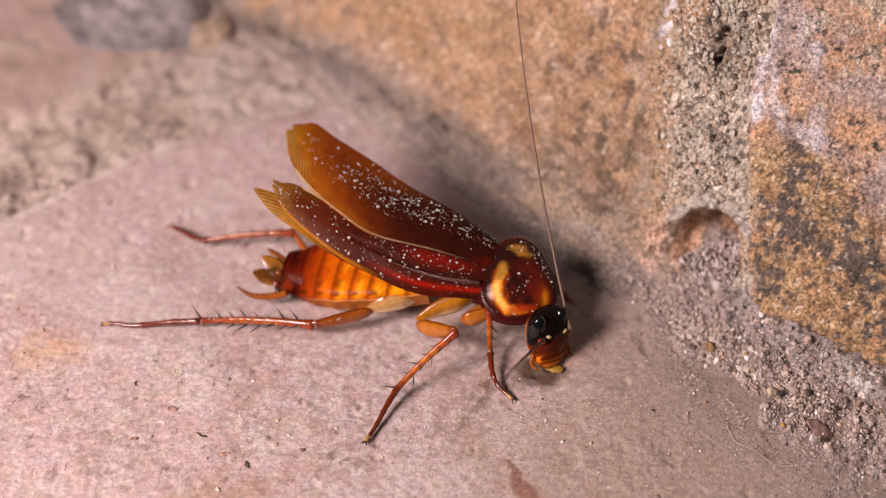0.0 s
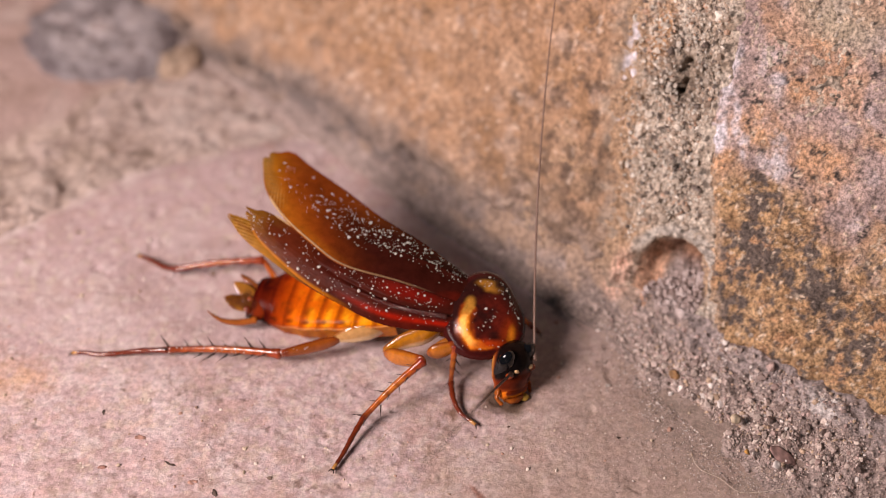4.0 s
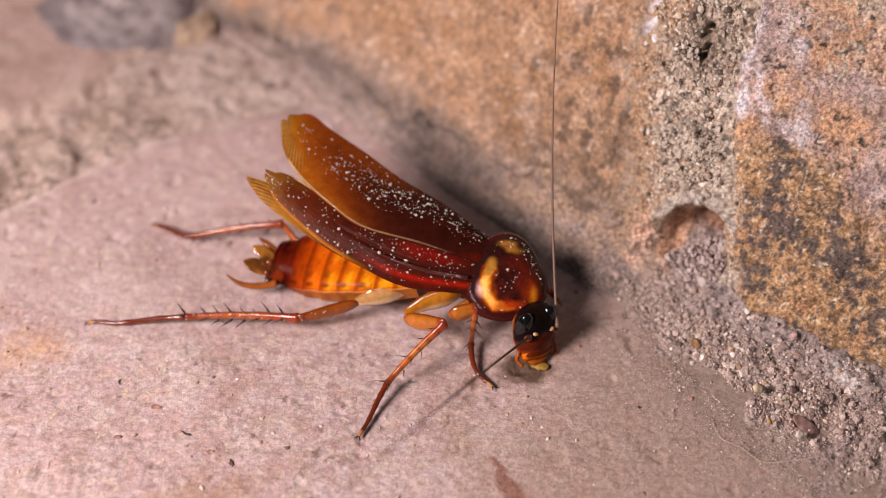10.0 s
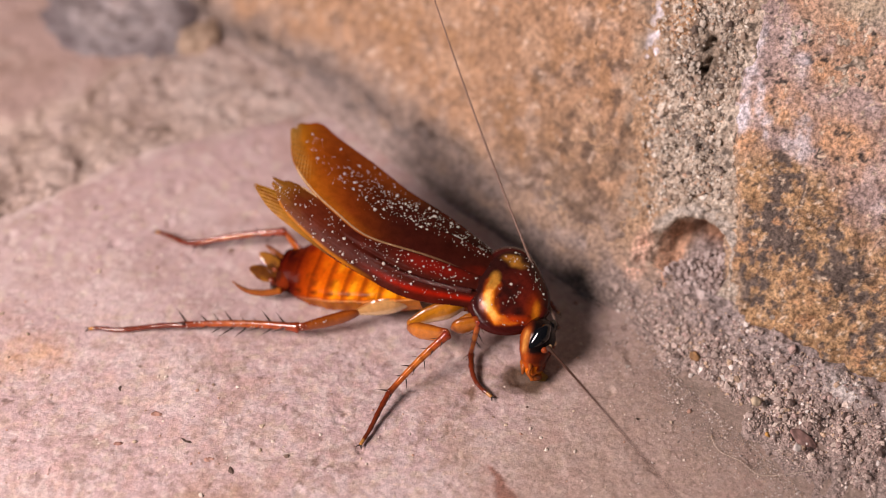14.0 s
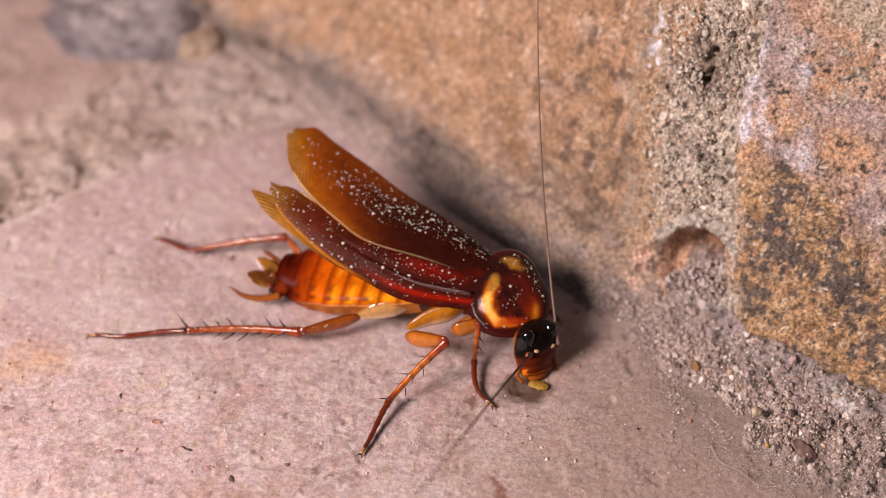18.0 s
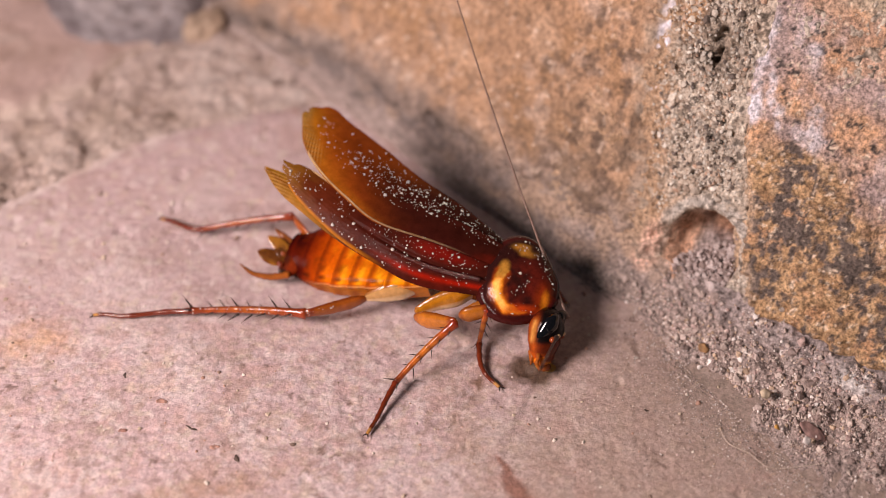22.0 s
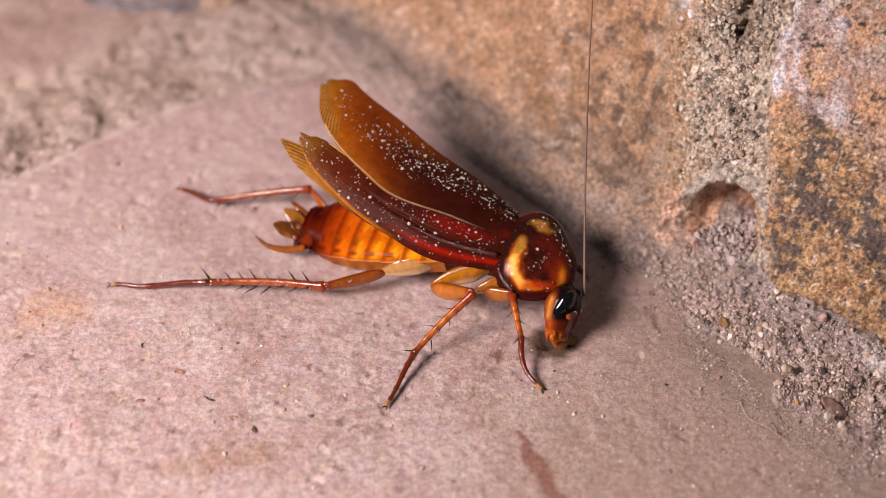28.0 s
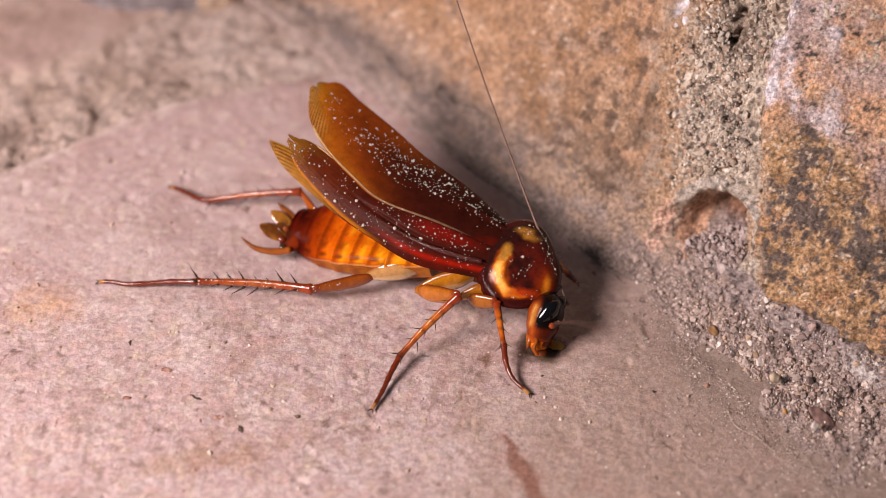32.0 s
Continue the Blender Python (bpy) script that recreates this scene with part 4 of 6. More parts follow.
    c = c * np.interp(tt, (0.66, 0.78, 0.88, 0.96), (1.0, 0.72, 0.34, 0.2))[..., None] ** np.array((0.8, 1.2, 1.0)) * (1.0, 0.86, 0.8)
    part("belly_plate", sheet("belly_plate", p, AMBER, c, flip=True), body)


def tail(body):
    part("tail_plate", blob("tail_plate", (-12.0, 0.4, 2.3), (1.3, 2.3, 0.7), AMBER, lambda p: paint(np.tile((0.06, 0.012, 0.006), (len(p), 1)), (0.22, 0.028, 0.006), step(0.1, 0.6, fbm(p[:, 0], p[:, 1], 0.9, 206))), (16, 8, -8), 14, 20), body, "dark red plate at the end of the belly")
    for pts, wide in (([(-11.6, -1.7, 2.2), (-13.4, -2.5, 2.0), (-15.3, -2.9, 2.2), (-16.9, -2.7, 2.9)], 0.34), ([(-12.7, 2.2, 2.5), (-14.2, 2.9, 2.9), (-15.2, 3.0, 3.6)], 0.4)):
        n = 21
        q = spline(pts, n)
        r = wide * (1 - 0.85 * np.linspace(0, 1, n) ** 2) * (1 + 0.10 * (np.arange(n) % 2))
        part("cercus", tube("cercus", q, r, LEG, 8, 1.4, shin_colours(n, (0.34, 0.09, 0.012), (0.20, 0.06, 0.012))), body, "short ringed tail feeler")
    for centre, size, turn in (((-14.0, -0.6, 3.0), (1.75, 0.95, 0.13), (14, 17, 4)), ((-13.9, 1.2, 3.2), (1.6, 0.75, 0.13), (24, 20, -12)), ((-13.2, 0.4, 2.9), (1.0, 0.8, 0.14), (0, 30, 10))):
        part("tail_flap", blob("tail_flap", centre, size, LEG, lambda p: paint(np.tile((0.30, 0.12, 0.015), (len(p), 1)), (0.13, 0.04, 0.008), step(-0.2, 0.5, fbm(p[:, 0], p[:, 1], 0.8, 207))), turn, 14, 14, power=1.5), body, "thin amber-brown flap")
    for centre, size, tint in (((-12.9, -0.9, 2.6), 0.45, (0.17, 0.026, 0.008)), ((-12.5, -1.7, 2.3), 0.4, (0.06, 0.03, 0.02)), ((-13.0, 0.3, 3.0), 0.4, (0.22, 0.05, 0.012)), ((-12.4, -1.2, 2.0), 0.3, (0.40, 0.27, 0.20))):
        part("tail_knob", blob("tail_knob", centre, (size, size * 0.9, size * 0.7), LEG, lambda p, k=tint: np.tile(k, (len(p), 1)), (0, 20, 15), 8, 10), body)


def wing(name, label, outer, inner, camber, body, tip, hind=False, edge_glow=False):
    """A leathery wing between its outer and inner margins."""
    n, m = 110, 140
    o, i = spline(outer, n), spline(inner, n)
    w = np.linspace(0, 1, m)
    p = o[:, None] * (1 - w)[None, :, None] + i[:, None] * w[None, :, None]
    u = np.linspace(0, 1, n)[:, None]
    across = i - o
    along = np.gradient((o + i) / 2, axis=0)
    nrm = np.cross(across, along)
    nrm /= np.linalg.norm(nrm, axis=1)[:, None] + 1e-9
    nrm *= np.sign(nrm[:, 2:3])
    bulge = camber * np.sin(np.pi * np.clip(w, 0, 1)) ** 0.8 * (1 - 0.75 * u)
    groove = -0.28 * np.exp(-((w[None] - 0.42 - 0.25 * u) / 0.05) ** 2) * (1 - step(0.25, 0.6, u))
    groove = groove + 0.55 * np.exp(-((w[None] - (0.46 if not edge_glow else 0.38) - 0.15 * u) / 0.06) ** 2) * np.interp(u, (0, 0.06, 0.4), (0.5, 1, 0))
    ridge = 0.003 * np.sin(w[None] * 60 + 6 * u) * step(0.05, 0.3, u)
    p = p + nrm[:, None] * (bulge + groove + ridge)[..., None]
    x, y = u * 27 + 0 * w, w[None] * 8 + 0 * u
    plain = not hind and not edge_glow
    grainy = fbm(x, y, 4, 213)
    c = np.ones(x.shape + (3,)) * (MAROON if plain else (0.062, 0.010, 0.006))
    c = paint(c, (0.115, 0.010, 0.005), 0.8 * step(-0.1, 0.7, fbm(x, y, 4, 211)) * (1 - step(0.3, 0.5, u)))
    if plain:
        c = paint(c, (0.24, 0.044, 0.006), step(0.26, 0.66, u + 0.22 * np.abs(w - 0.45) + 0.08 * grainy))
        c = paint(c, (0.32, 0.066, 0.009), 0.7 * (1 - step(0.0, 0.35, w[None] + 0 * u)) * step(0.2, 0.45, u))
        c = paint(c, (0.38, 0.100, 0.008), step(0.50, 0.86, u + 0.30 * (w - 0.5) + 0.05 * grainy))
        c = paint(c, tip, step(0.68, 0.98, u + 0.34 * (w - 0.5) + 0.05 * grainy))
        c = paint(c, (0.34, 0.095, 0.008), 0.8 * step(0.84, 0.96, w[None] + 0 * u) * step(0.28, 0.5, u))
        c = paint(c, (0.36, 0.19, 0.035), 0.7 * step(0.9, 1.02, u + 0.10 * (w - 0.5)))
    elif edge_glow:
        c = paint(c, (0.115, 0.020, 0.007), step(0.35, 0.75, u + 0.08 * grainy))
        c = paint(c, tip, step(0.66, 1.0, u + 0.08 * grainy))
        c = paint(c, (0.50, 0.17, 0.008), 0.85 * (1 - step(0.03, 0.10, w[None] + 0 * u)) * step(0.3, 0.5, u))
    else:
        c = paint(c, tip, step(0.2, 0.5, u + 0.1 * grainy))
        c = paint(c, (0.20, 0.040, 0.005), 0.7 * np.exp(-((w[None] - 0.55) / 0.12) ** 2))
    # fine cross veins along the inner margin near the tip
    run = np.linalg.norm(np.gradient(i, axis=0), axis=1).cumsum()
    inset = (1 - w)[None] * np.linalg.norm(across, axis=1)[:, None]
    lines = np.abs(np.sin(np.pi * (run[:, None] + 0.35 * inset) / 0.36))
    fan = (1 - step(1.2, 2.8, inset)) * step(0.66, 0.76, u) if plain else step(0.8, 0.95, u) * 0.4 if edge_glow else step(0.5, 0.8, u) * 0.8
    if not plain:
        lines = np.abs(np.sin(np.pi * inset / 0.34 + 1.5 * u))
    c = paint(c, (0.10, 0.034, 0.005), 0.85 * (1 - step(0.15, 0.7, lines)) * fan)
    c = paint(c, (0.48, 0.30, 0.10), 0.55 * step(0.7, 0.95, lines) * fan * (0.3 if edge_glow else 1))
    if edge_glow:
        c = paint(c, (0.24, 0.010, 0.006), 0.8 * spot(u + 0 * w, w + 0 * u, 0.16, 0.74, 0.09, 0.14, 0.8))
        c = paint(c, (0.42, 0.014, 0.004), 0.9 * np.exp(-((w[None] - 0.2) / 0.06) ** 2) * (1 - step(0.15, 0.45, u)))
    jag = np.clip(0.5 + fbm(w * 8, 0 * w, 1.1, 230 + int(hind), 2), 0, 1.2) * (0.3 if plain else 0.9)
    lead = along / np.linalg.norm(along, axis=1)[:, None]
    p = p - lead[:, None] * (jag[None] * step(0.86, 1.0, u))[..., None]
    top = p
    low = p - nrm[:, None] * 0.09
    v = np.concatenate([top.reshape(-1, 3), low.reshape(-1, 3)]) * MM
    f = [q[::-1] for q in grid_faces(n, m)]
    k = n * m
    f2 = [[a + k for a in q] for q in grid_faces(n, m)]
    rim = [j for j in range(m)] + [r * m + m - 1 for r in range(1, n)] + [k - 1 - j for j in range(1, m)] + [r * m for r in range(n - 2, 0, -1)]
    side = [[rim[j], rim[(j + 1) % len(rim)], rim[(j + 1) % len(rim)] + k, rim[j] + k] for j in range(len(rim))]
    cols = np.concatenate([c.reshape(-1, 3)] * 2)
    part(name, mesh_of(name, v.tolist(), f + f2 + side, SHELL, cols), body, label)
    if not hind:
        # the raised margin and main vein catch light; the margin's highlight is painted pale
        rows = np.arange(6, int(n * 0.84))
        q = top[rows, m - 4] - nrm[rows] * 0.10
        g = np.linspace(0, 1, len(rows))
        part("wing_margin", tube("wing_margin", q, 0.15 * np.interp(g, (0, 0.1, 0.9, 1), (0.4, 1, 1, 0.2)), VEIN, 8, 1.0, shin_colours(len(rows), (0.06, 0.012, 0.006), (0.60, 0.38, 0.17))), body, "glossy wing margin with its highlight painted pale")
    if edge_glow:
        rows = np.arange(3, int(n * 0.34))
        cols_at = np.clip(((0.38 + 0.15 * rows / n) * (m - 1)).astype(int), 0, m - 1)
        q = spline((top[rows, cols_at] - nrm[rows] * 0.12)[::4], 60)
        part("wing_vein", tube("wing_vein", q, 0.30 * np.interp(np.linspace(0, 1, 60), (0, 0.5, 0.8, 1), (1, 0.9, 0.6, 0.25)), VEIN, 8, 1.0, np.tile((0.06, 0.009, 0.006), (60, 1))), body, "raised glossy wing vein")
    return top, nrm


LEFT_OUTER = [(10.8, 6.2, 7.3), (5.1, 7.5, 9.8), (-0.5, 9.1, 10.8), (-5.3, 11.0, 11.8), (-9.8, 12.5, 12.8), (-12.4, 13.7, 13.2), (-14.3, 13.0, 13.4)]
LEFT_INNER = [(10.2, 2.0, 8.1), (4.1, 0.8, 10.4), (-2.1, 0.4, 11.4), (-6.3, 2.0, 12.1), (-10.2, 4.2, 12.8), (-13.2, 7.2, 13.2), (-15.2, 11.2, 13.4)]
RIGHT_OUTER = [(9.9, -0.5, 5.7), (3.1, -2.2, 6.6), (-2.6, -1.5, 7.8), (-7.0, -0.6, 9.2), (-12.0, 1.6, 11.0), (-14.3, 3.7, 12.3)]
RIGHT_INNER = [(10.2, 3.0, 7.8), (3.8, 2.2, 9.7), (-2.7, 2.6, 10.6), (-6.9, 3.4, 11.4), (-11.5, 4.7, 12.3), (-14.6, 4.8, 12.6)]
HIND_OUTER = [(0.7, -1.7, 6.6), (-6.2, -0.4, 8.0), (-11.0, 0.7, 9.8), (-14.1, 1.9, 10.7), (-16.5, 3.8, 11.5)]
HIND_INNER = [(0.1, 2.1, 8.3), (-6.5, 2.5, 10.0), (-10.8, 3.3, 11.2), (-14.0, 3.7, 11.7), (-16.4, 4.0, 11.7)]


def shield(body):
    """The pronotum: a domed shield with a pale ring."""
    n, m = 44, 72
    r, a = np.meshgrid(np.linspace(0.0, 1.0, n), np.linspace(0, 2 * np.pi, m), indexing="ij")
    far_front = np.exp(-((a - 0.95) / 0.75) ** 2)
    wide = 5.1 * (1 - 0.10 * np.cos(a)) * (1 - 0.21 * far_front)
    long = np.where(np.cos(a) > 0, 4.5, 4.7) * (1 - 0.15 * far_front)
    px, py = r * long * np.cos(a), r * wide * np.sin(a)
    front_near = spot(np.degrees(a - np.where(a > np.pi, 2 * np.pi, 0)), 0 * a, -52, 0, 42, 1, 0.7)
    pz = 1.65 * (1 - r ** 3.4) - 0.35 * r ** 9
    pz = pz + 0.14 * np.exp(-((r - 0.93) / 0.04) ** 2) + 0.75 * front_near * step(0.78, 1.0, r) ** 1.3
    c = np.ones(px.shape + (3,)) * (0.020, 0.005, 0.004)
    wob = fbm(px, py, 2.0, 221)
    ang = np.degrees(np.arctan2(py, px))
    c = paint(c, (0.085, 0.009, 0.005), 0.9 * spot(px, py, 0.9, -0.4, 2.6, 2.8, 0.6) * step(-0.5, 0.5, wob + 0.3))
    mid, half = np.interp(ang, [-178, -150, -120, -95, -66], [0.44, 0.47, 0.58, 0.69, 0.76]), np.interp(ang, [-178, -150, -120, -95, -60], [0.11, 0.13, 0.13, 0.11, 0.02])
    ragged = 0.05 * wob + 0.03 * fbm(px, py, 0.6, 222, 3)
    off = np.abs(r - mid + ragged) / half
    near = (ang < -56)
    c = paint(c, (0.26, 0.040, 0.004), 0.9 * (1 - step(0.7, 1.9, off)) * near)
    c = paint(c, (0.62, 0.20, 0.012), 0.95 * (1 - step(0.6, 1.2, off)) * near * step(-165, -140, ang))
    c = paint(c, (0.86, 0.46, 0.10), 0.9 * (1 - step(0.25, 0.85, off)) * step(-158, -140, ang) * (1 - step(-105, -75, ang)) * near)
    brown = (1 - step(0.7, 1.15, off)) * (1 - step(-160, -145, ang)) * near
    c = paint(c, (0.34, 0.155, 0.022), 0.9 * brown)
    c = paint(c, (0.50, 0.27, 0.05), 0.7 * brown * step(0.1, 0.6, fbm(px, py, 0.8, 223)))
    c = paint(c, (0.34, 0.155, 0.022), 0.85 * spot(px + 0.2 * wob, py, -2.3, 0.1, 0.5, 0.7, 0.5, 10))
    c = paint(c, (0.36, 0.155, 0.020), 0.9 * spot(px + 0.25 * wob, py + 0.2 * wob, -1.2, 2.8, 1.2, 0.7, 0.4, 10) * step(-0.9, 0.1, wob))
    c = paint(c, (0.22, 0.026, 0.004), 0.9 * spot(px, py, 3.0, -0.9, 0.9, 1.5, 0.7, 15))
    c = paint(c, (0.68, 0.21, 0.012), 0.95 * spot(px + 0.15 * wob, py, 3.2, -1.0, 0.34, 0.9, 0.6, 15))
    c = paint(c, (0.42, 0.040, 0.005), 0.8 * spot(px, py, 1.4, -3.0, 1.6, 0.4, 0.8, 28))
    c = paint(c, (0.038, 0.005, 0.004), step(0.80, 0.90, r + 0.02 * wob))
    m3 = np.array((Euler((radians(25), radians(16), radians(-4))).to_matrix()))
    # right side lower, front lower
    p = np.stack([px, py, pz], -1) @ m3.T + np.array((13.3, 2.3, 6.5))
    part("pronotum", sheet("pronotum", p, SHIELD, c), body, "glossy dark shield with a pale orange ring")
    return p


def specks(body, fields):
    """White dust scattered on the wings and the shield."""
    rng = np.random.default_rng(9)
    pts = []
    for p, count, lo, hi, a, b in fields:
        n, m, _ = p.shape
        while count > 0:
            cu, cw = rng.uniform(lo, hi), rng.uniform(a, b)
            for _ in range(int(rng.integers(1, 6))):
                i, j = int(np.clip((cu + rng.normal(0, 0.03)) * (n - 1), 1, n - 2)), int(np.clip((cw + rng.normal(0, 0.05)) * (m - 1), 1, m - 2))
                pts.append(p[i, j] + rng.normal(0, 0.12, 3) * (1, 1, 0.1) + (0, 0, 0.03))
                count -= 1
    size = np.clip(rng.lognormal(-3.2, 0.62, len(pts)), 0.02, 0.17)
    me = grains("dust", np.array(pts), size, DUST, np.tile((0.72, 0.66, 0.58), (len(pts), 1)), 10)
    tagged(part("dust", me, body, "white dust specks"), kind="stuff")


body = trunk()
for k in range(8):
    belly_plate(k, body)
tail(body)
hind_top, _ = wing("hind_wing", "amber folded hind wing", HIND_OUTER, HIND_INNER, 0.3, body, (0.36, 0.15, 0.012), True)
right_top, _ = wing("fore_wing", "dark brown leathery wing with a torn amber tip", RIGHT_OUTER, RIGHT_INNER, 0.9, body, (0.26, 0.105, 0.014), False, True)
left_top, _ = wing("fore_wing", "dark brown leathery wing with an amber tip", LEFT_OUTER, LEFT_INNER, 1.0, body, (0.42, 0.150, 0.010))
shield_top = shield(body)
specks(body, [(left_top, 400, 0.02, 0.46, 0.08, 0.62), (left_top, 170, 0.2, 0.62, 0.22, 0.66), (left_top, 60, 0.5, 0.84, 0.3, 0.65), (right_top, 330, 0.05, 0.92, 0.08, 0.9), (right_top, 110, 0.04, 0.4, 0.15, 0.95), (shield_top, 75, 0.1, 0.9, 0.05, 0.95), (shield_top, 60, 0.6, 0.95, 0.1, 0.45)])

# ---- legs ----
SPINE = mesh_of("spine", (np.array([(0, 0.13, 0), (0, -0.065, 0.11), (0, -0.065, -0.11), (0.8, 0, 0.0), (1.6, 0.05, 0.10)]) * MM).tolist(),
                [(0, 1, 3), (1, 2, 3), (2, 0, 3), (0, 1, 4), (1, 2, 4), (2, 0, 4)], DARK)
HIPS, FEET = {}, {}


def leaf_colours(n, sides, a, b, edge, both=True):
    """Colours of a flattened limb: its two keels differ from its flanks."""
    c = np.repeat(shin_colours(n, a, b)[:, None], sides, 1)
    way = np.sin(np.linspace(0, 2 * np.pi, sides, endpoint=False))
    keel = step(0.75, 0.95, np.abs(way)) if both else step(0.1, 0.6, -way)
    return paint(c, edge, 0.75 * keel[None] + np.zeros((n, 1)))


def leg(name, hip, knee, ankle, toe, thigh=0.85, shin=0.5, spines=6, label="", thigh_tint=(0.50, 0.155, 0.012), shade=1.0):
    """Femur with its tibia, spines and jointed foot; the femur's root is the origin."""
    hip, knee, ankle = np.array(hip, float), np.array(knee, float), np.array(ankle, float)
    f = np.linspace(0, 1, 12)
    q = hip + (knee - hip) * f[:, None] + np.array([0, 0, -0.12]) * np.sin(np.pi * f)[:, None]
    r = thigh * np.interp(f, (0, 0.1, 0.28, 0.6, 0.9, 1), (0.45, 0.8, 1.05, 0.98, 0.72, 0.66))
    tone = leaf_colours(12, 14, thigh_tint, [v * 0.75 for v in thigh_tint], (0.13, 0.02, 0.003))
    tone[10:] = tone[10:] * 0.2 + np.array((0.20, 0.024, 0.003)) * 0.8
    tone[:2] = tone[:2] * 0.4 + np.array((0.24, 0.045, 0.004)) * 0.6
    upper = part(name, tube(name, q, r, LEG, 14, 0.5, tone, hip), roach, label, hip)
    f = np.linspace(0, 1, 44)
    bow = np.cross(ankle - knee, (0, 0, 1.0))
    q = knee + (ankle - knee) * f[:, None] + 0.03 * bow * np.sin(np.pi * f)[:, None]
    ring = step(0.55, 0.95, 0.5 + 0.5 * np.cos(2 * np.pi * (f - 0.12) / 0.86 * (spines + 0.5)))
    r = shin * (1.0 - 0.32 * f) * (1 + 0.05 * ring) + 0.14 * np.exp(-(f / 0.06) ** 2) + 0.10 * np.exp(-((f - 1) / 0.05) ** 2)
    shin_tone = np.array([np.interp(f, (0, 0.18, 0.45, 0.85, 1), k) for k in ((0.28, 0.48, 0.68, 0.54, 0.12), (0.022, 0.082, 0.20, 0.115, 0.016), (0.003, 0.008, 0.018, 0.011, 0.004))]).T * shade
    if name == "hind_leg":
        shin_tone = paint(shin_tone, (0.26, 0.040, 0.007), np.full(44, 0.62))
    shin_tone = paint(shin_tone, (0.24, 0.036, 0.005), (0.7 if spines > 6 else 0.55) * ring)
    shin_tone = np.repeat(shin_tone[:, None], 12, 1) * (1 - 0.3 * step(0.6, 0.95, np.abs(np.sin(np.linspace(0, 2 * np.pi, 12, endpoint=False)))))[None, :, None]
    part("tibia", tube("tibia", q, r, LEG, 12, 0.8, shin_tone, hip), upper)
    toe = spline([ankle] + list(toe), 26)
    g = np.linspace(0, 1, 26)
    r = 0.33 * (1 - 0.42 * g) * (1 + 0.22 * (np.sin(g * 5 * np.pi * 2) > 0.7))
    part("tarsus", tube("tarsus", toe, r, LEG, 8, 1.0, np.vstack([shin_colours(23, (0.15, 0.020, 0.005), (0.12, 0.020, 0.006)), [(0.42, 0.20, 0.05)] * 3]), hip), upper)
    end, way = toe[-1], toe[-1] - toe[-3]
    way = way / np.linalg.norm(way)
    for sgn in (-1, 1):
        side = np.cross(way, (0, 0, 1)) * sgn * 0.25
        part("claw", tube("claw", [end, end + way * 0.3 + side, end + way * 0.45 + side * 1.3 + (0, 0, -0.1)], [0.09, 0.07, 0.02], DARK, 6, origin=hip), upper)
    axis = (ankle - knee) / np.linalg.norm(ankle - knee)
    rng = random.Random(len(HIPS) + 3)
    for k in range(spines * 2 + 3):
        u = 0.12 + 0.86 * (k // 2) / (spines + 0.5) if k < spines * 2 else 1.0
        swing = (1 if k % 2 else -1) * (75 + rng.uniform(-25, 25)) if k < spines * 2 else rng.uniform(-180, 180)
        out = np.array(Matrix.Rotation(radians(swing), 3, Vector(axis)) @ Vector((0.0, 0.0, 1.0)))
        out = out - axis * (out @ axis)
        out /= np.linalg.norm(out)
        d = Vector(out * 0.8 + axis * 0.65).normalized()
        sp = part("spine", SPINE, upper, at=knee + (ankle - knee) * u + out * shin * 0.6 - hip)
        sp.rotation_euler = d.to_track_quat("X", "Z").to_euler()
        s = rng.uniform(0.75, 1.15) * (0.7 if name == "front_leg" else 1.2 if spines > 6 else 0.8)
        sp.scale = (s, s, s)
    if spines > 5:
        rng2 = np.random.default_rng(40)
        u = rng2.uniform(-0.5, 1.0, 70)[:, None]
        q = np.where(u > 0, knee + (ankle - knee) * u, knee + (hip - knee) * -u) + rng2.normal(0, 0.28, (70, 3)) * (1, 1, 0.2) + np.array([0, -0.1, shin * 0.75])
        me = grains("dust", q - hip, np.clip(rng2.lognormal(-2.9, 0.4, 70), 0.03, 0.14), DUST, np.tile((0.72, 0.66, 0.58), (70, 1)), 41)
        tagged(part("dust", me, upper, "white dust specks"), kind="stuff")
    HIPS[upper.name], FEET[upper.name] = hip, np.array(toe[-1], float)
    return upper


FRONT_KNEE, FRONT_ANKLE = (10.9, -1.5, 5.2), (10.4, -2.6, 0.9)
hind_right = leg("hind_leg", (-2.2, -2.7, 3.0), (-7.6, -6.5, 2.6), (-19.6, -9.0, 1.4), [(-22.5, -9.8, 1.0), (-26.5, -11.3, 0.5), (-28.6, -11.6, 0.35), (-29.8, -12.0, 0.25)], 0.85, 0.52, 7, thigh_tint=(0.36, 0.085, 0.007))
mid_right = leg("middle_leg", (3.7, -3.6, 3.5), (8.6, -5.1, 6.0), (4.2, -11.0, 1.5), [(3.9, -13.0, 1.0), (3.7, -15.5, 0.5), (3.4, -17.6, 0.25)], 1.0, 0.5, 5)
front_right = leg("front_leg", (8.2, -2.5, 4.0), FRONT_KNEE, FRONT_ANKLE, [(11.2, -4.6, 0.6), (12.3, -6.0, 0.35), (14.2, -7.1, 0.25)], 1.0, 0.42, 3)
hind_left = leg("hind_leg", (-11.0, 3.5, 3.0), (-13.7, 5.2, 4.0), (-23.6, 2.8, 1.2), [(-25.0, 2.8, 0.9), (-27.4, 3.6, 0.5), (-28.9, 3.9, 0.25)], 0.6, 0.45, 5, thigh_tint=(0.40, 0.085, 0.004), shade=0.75)
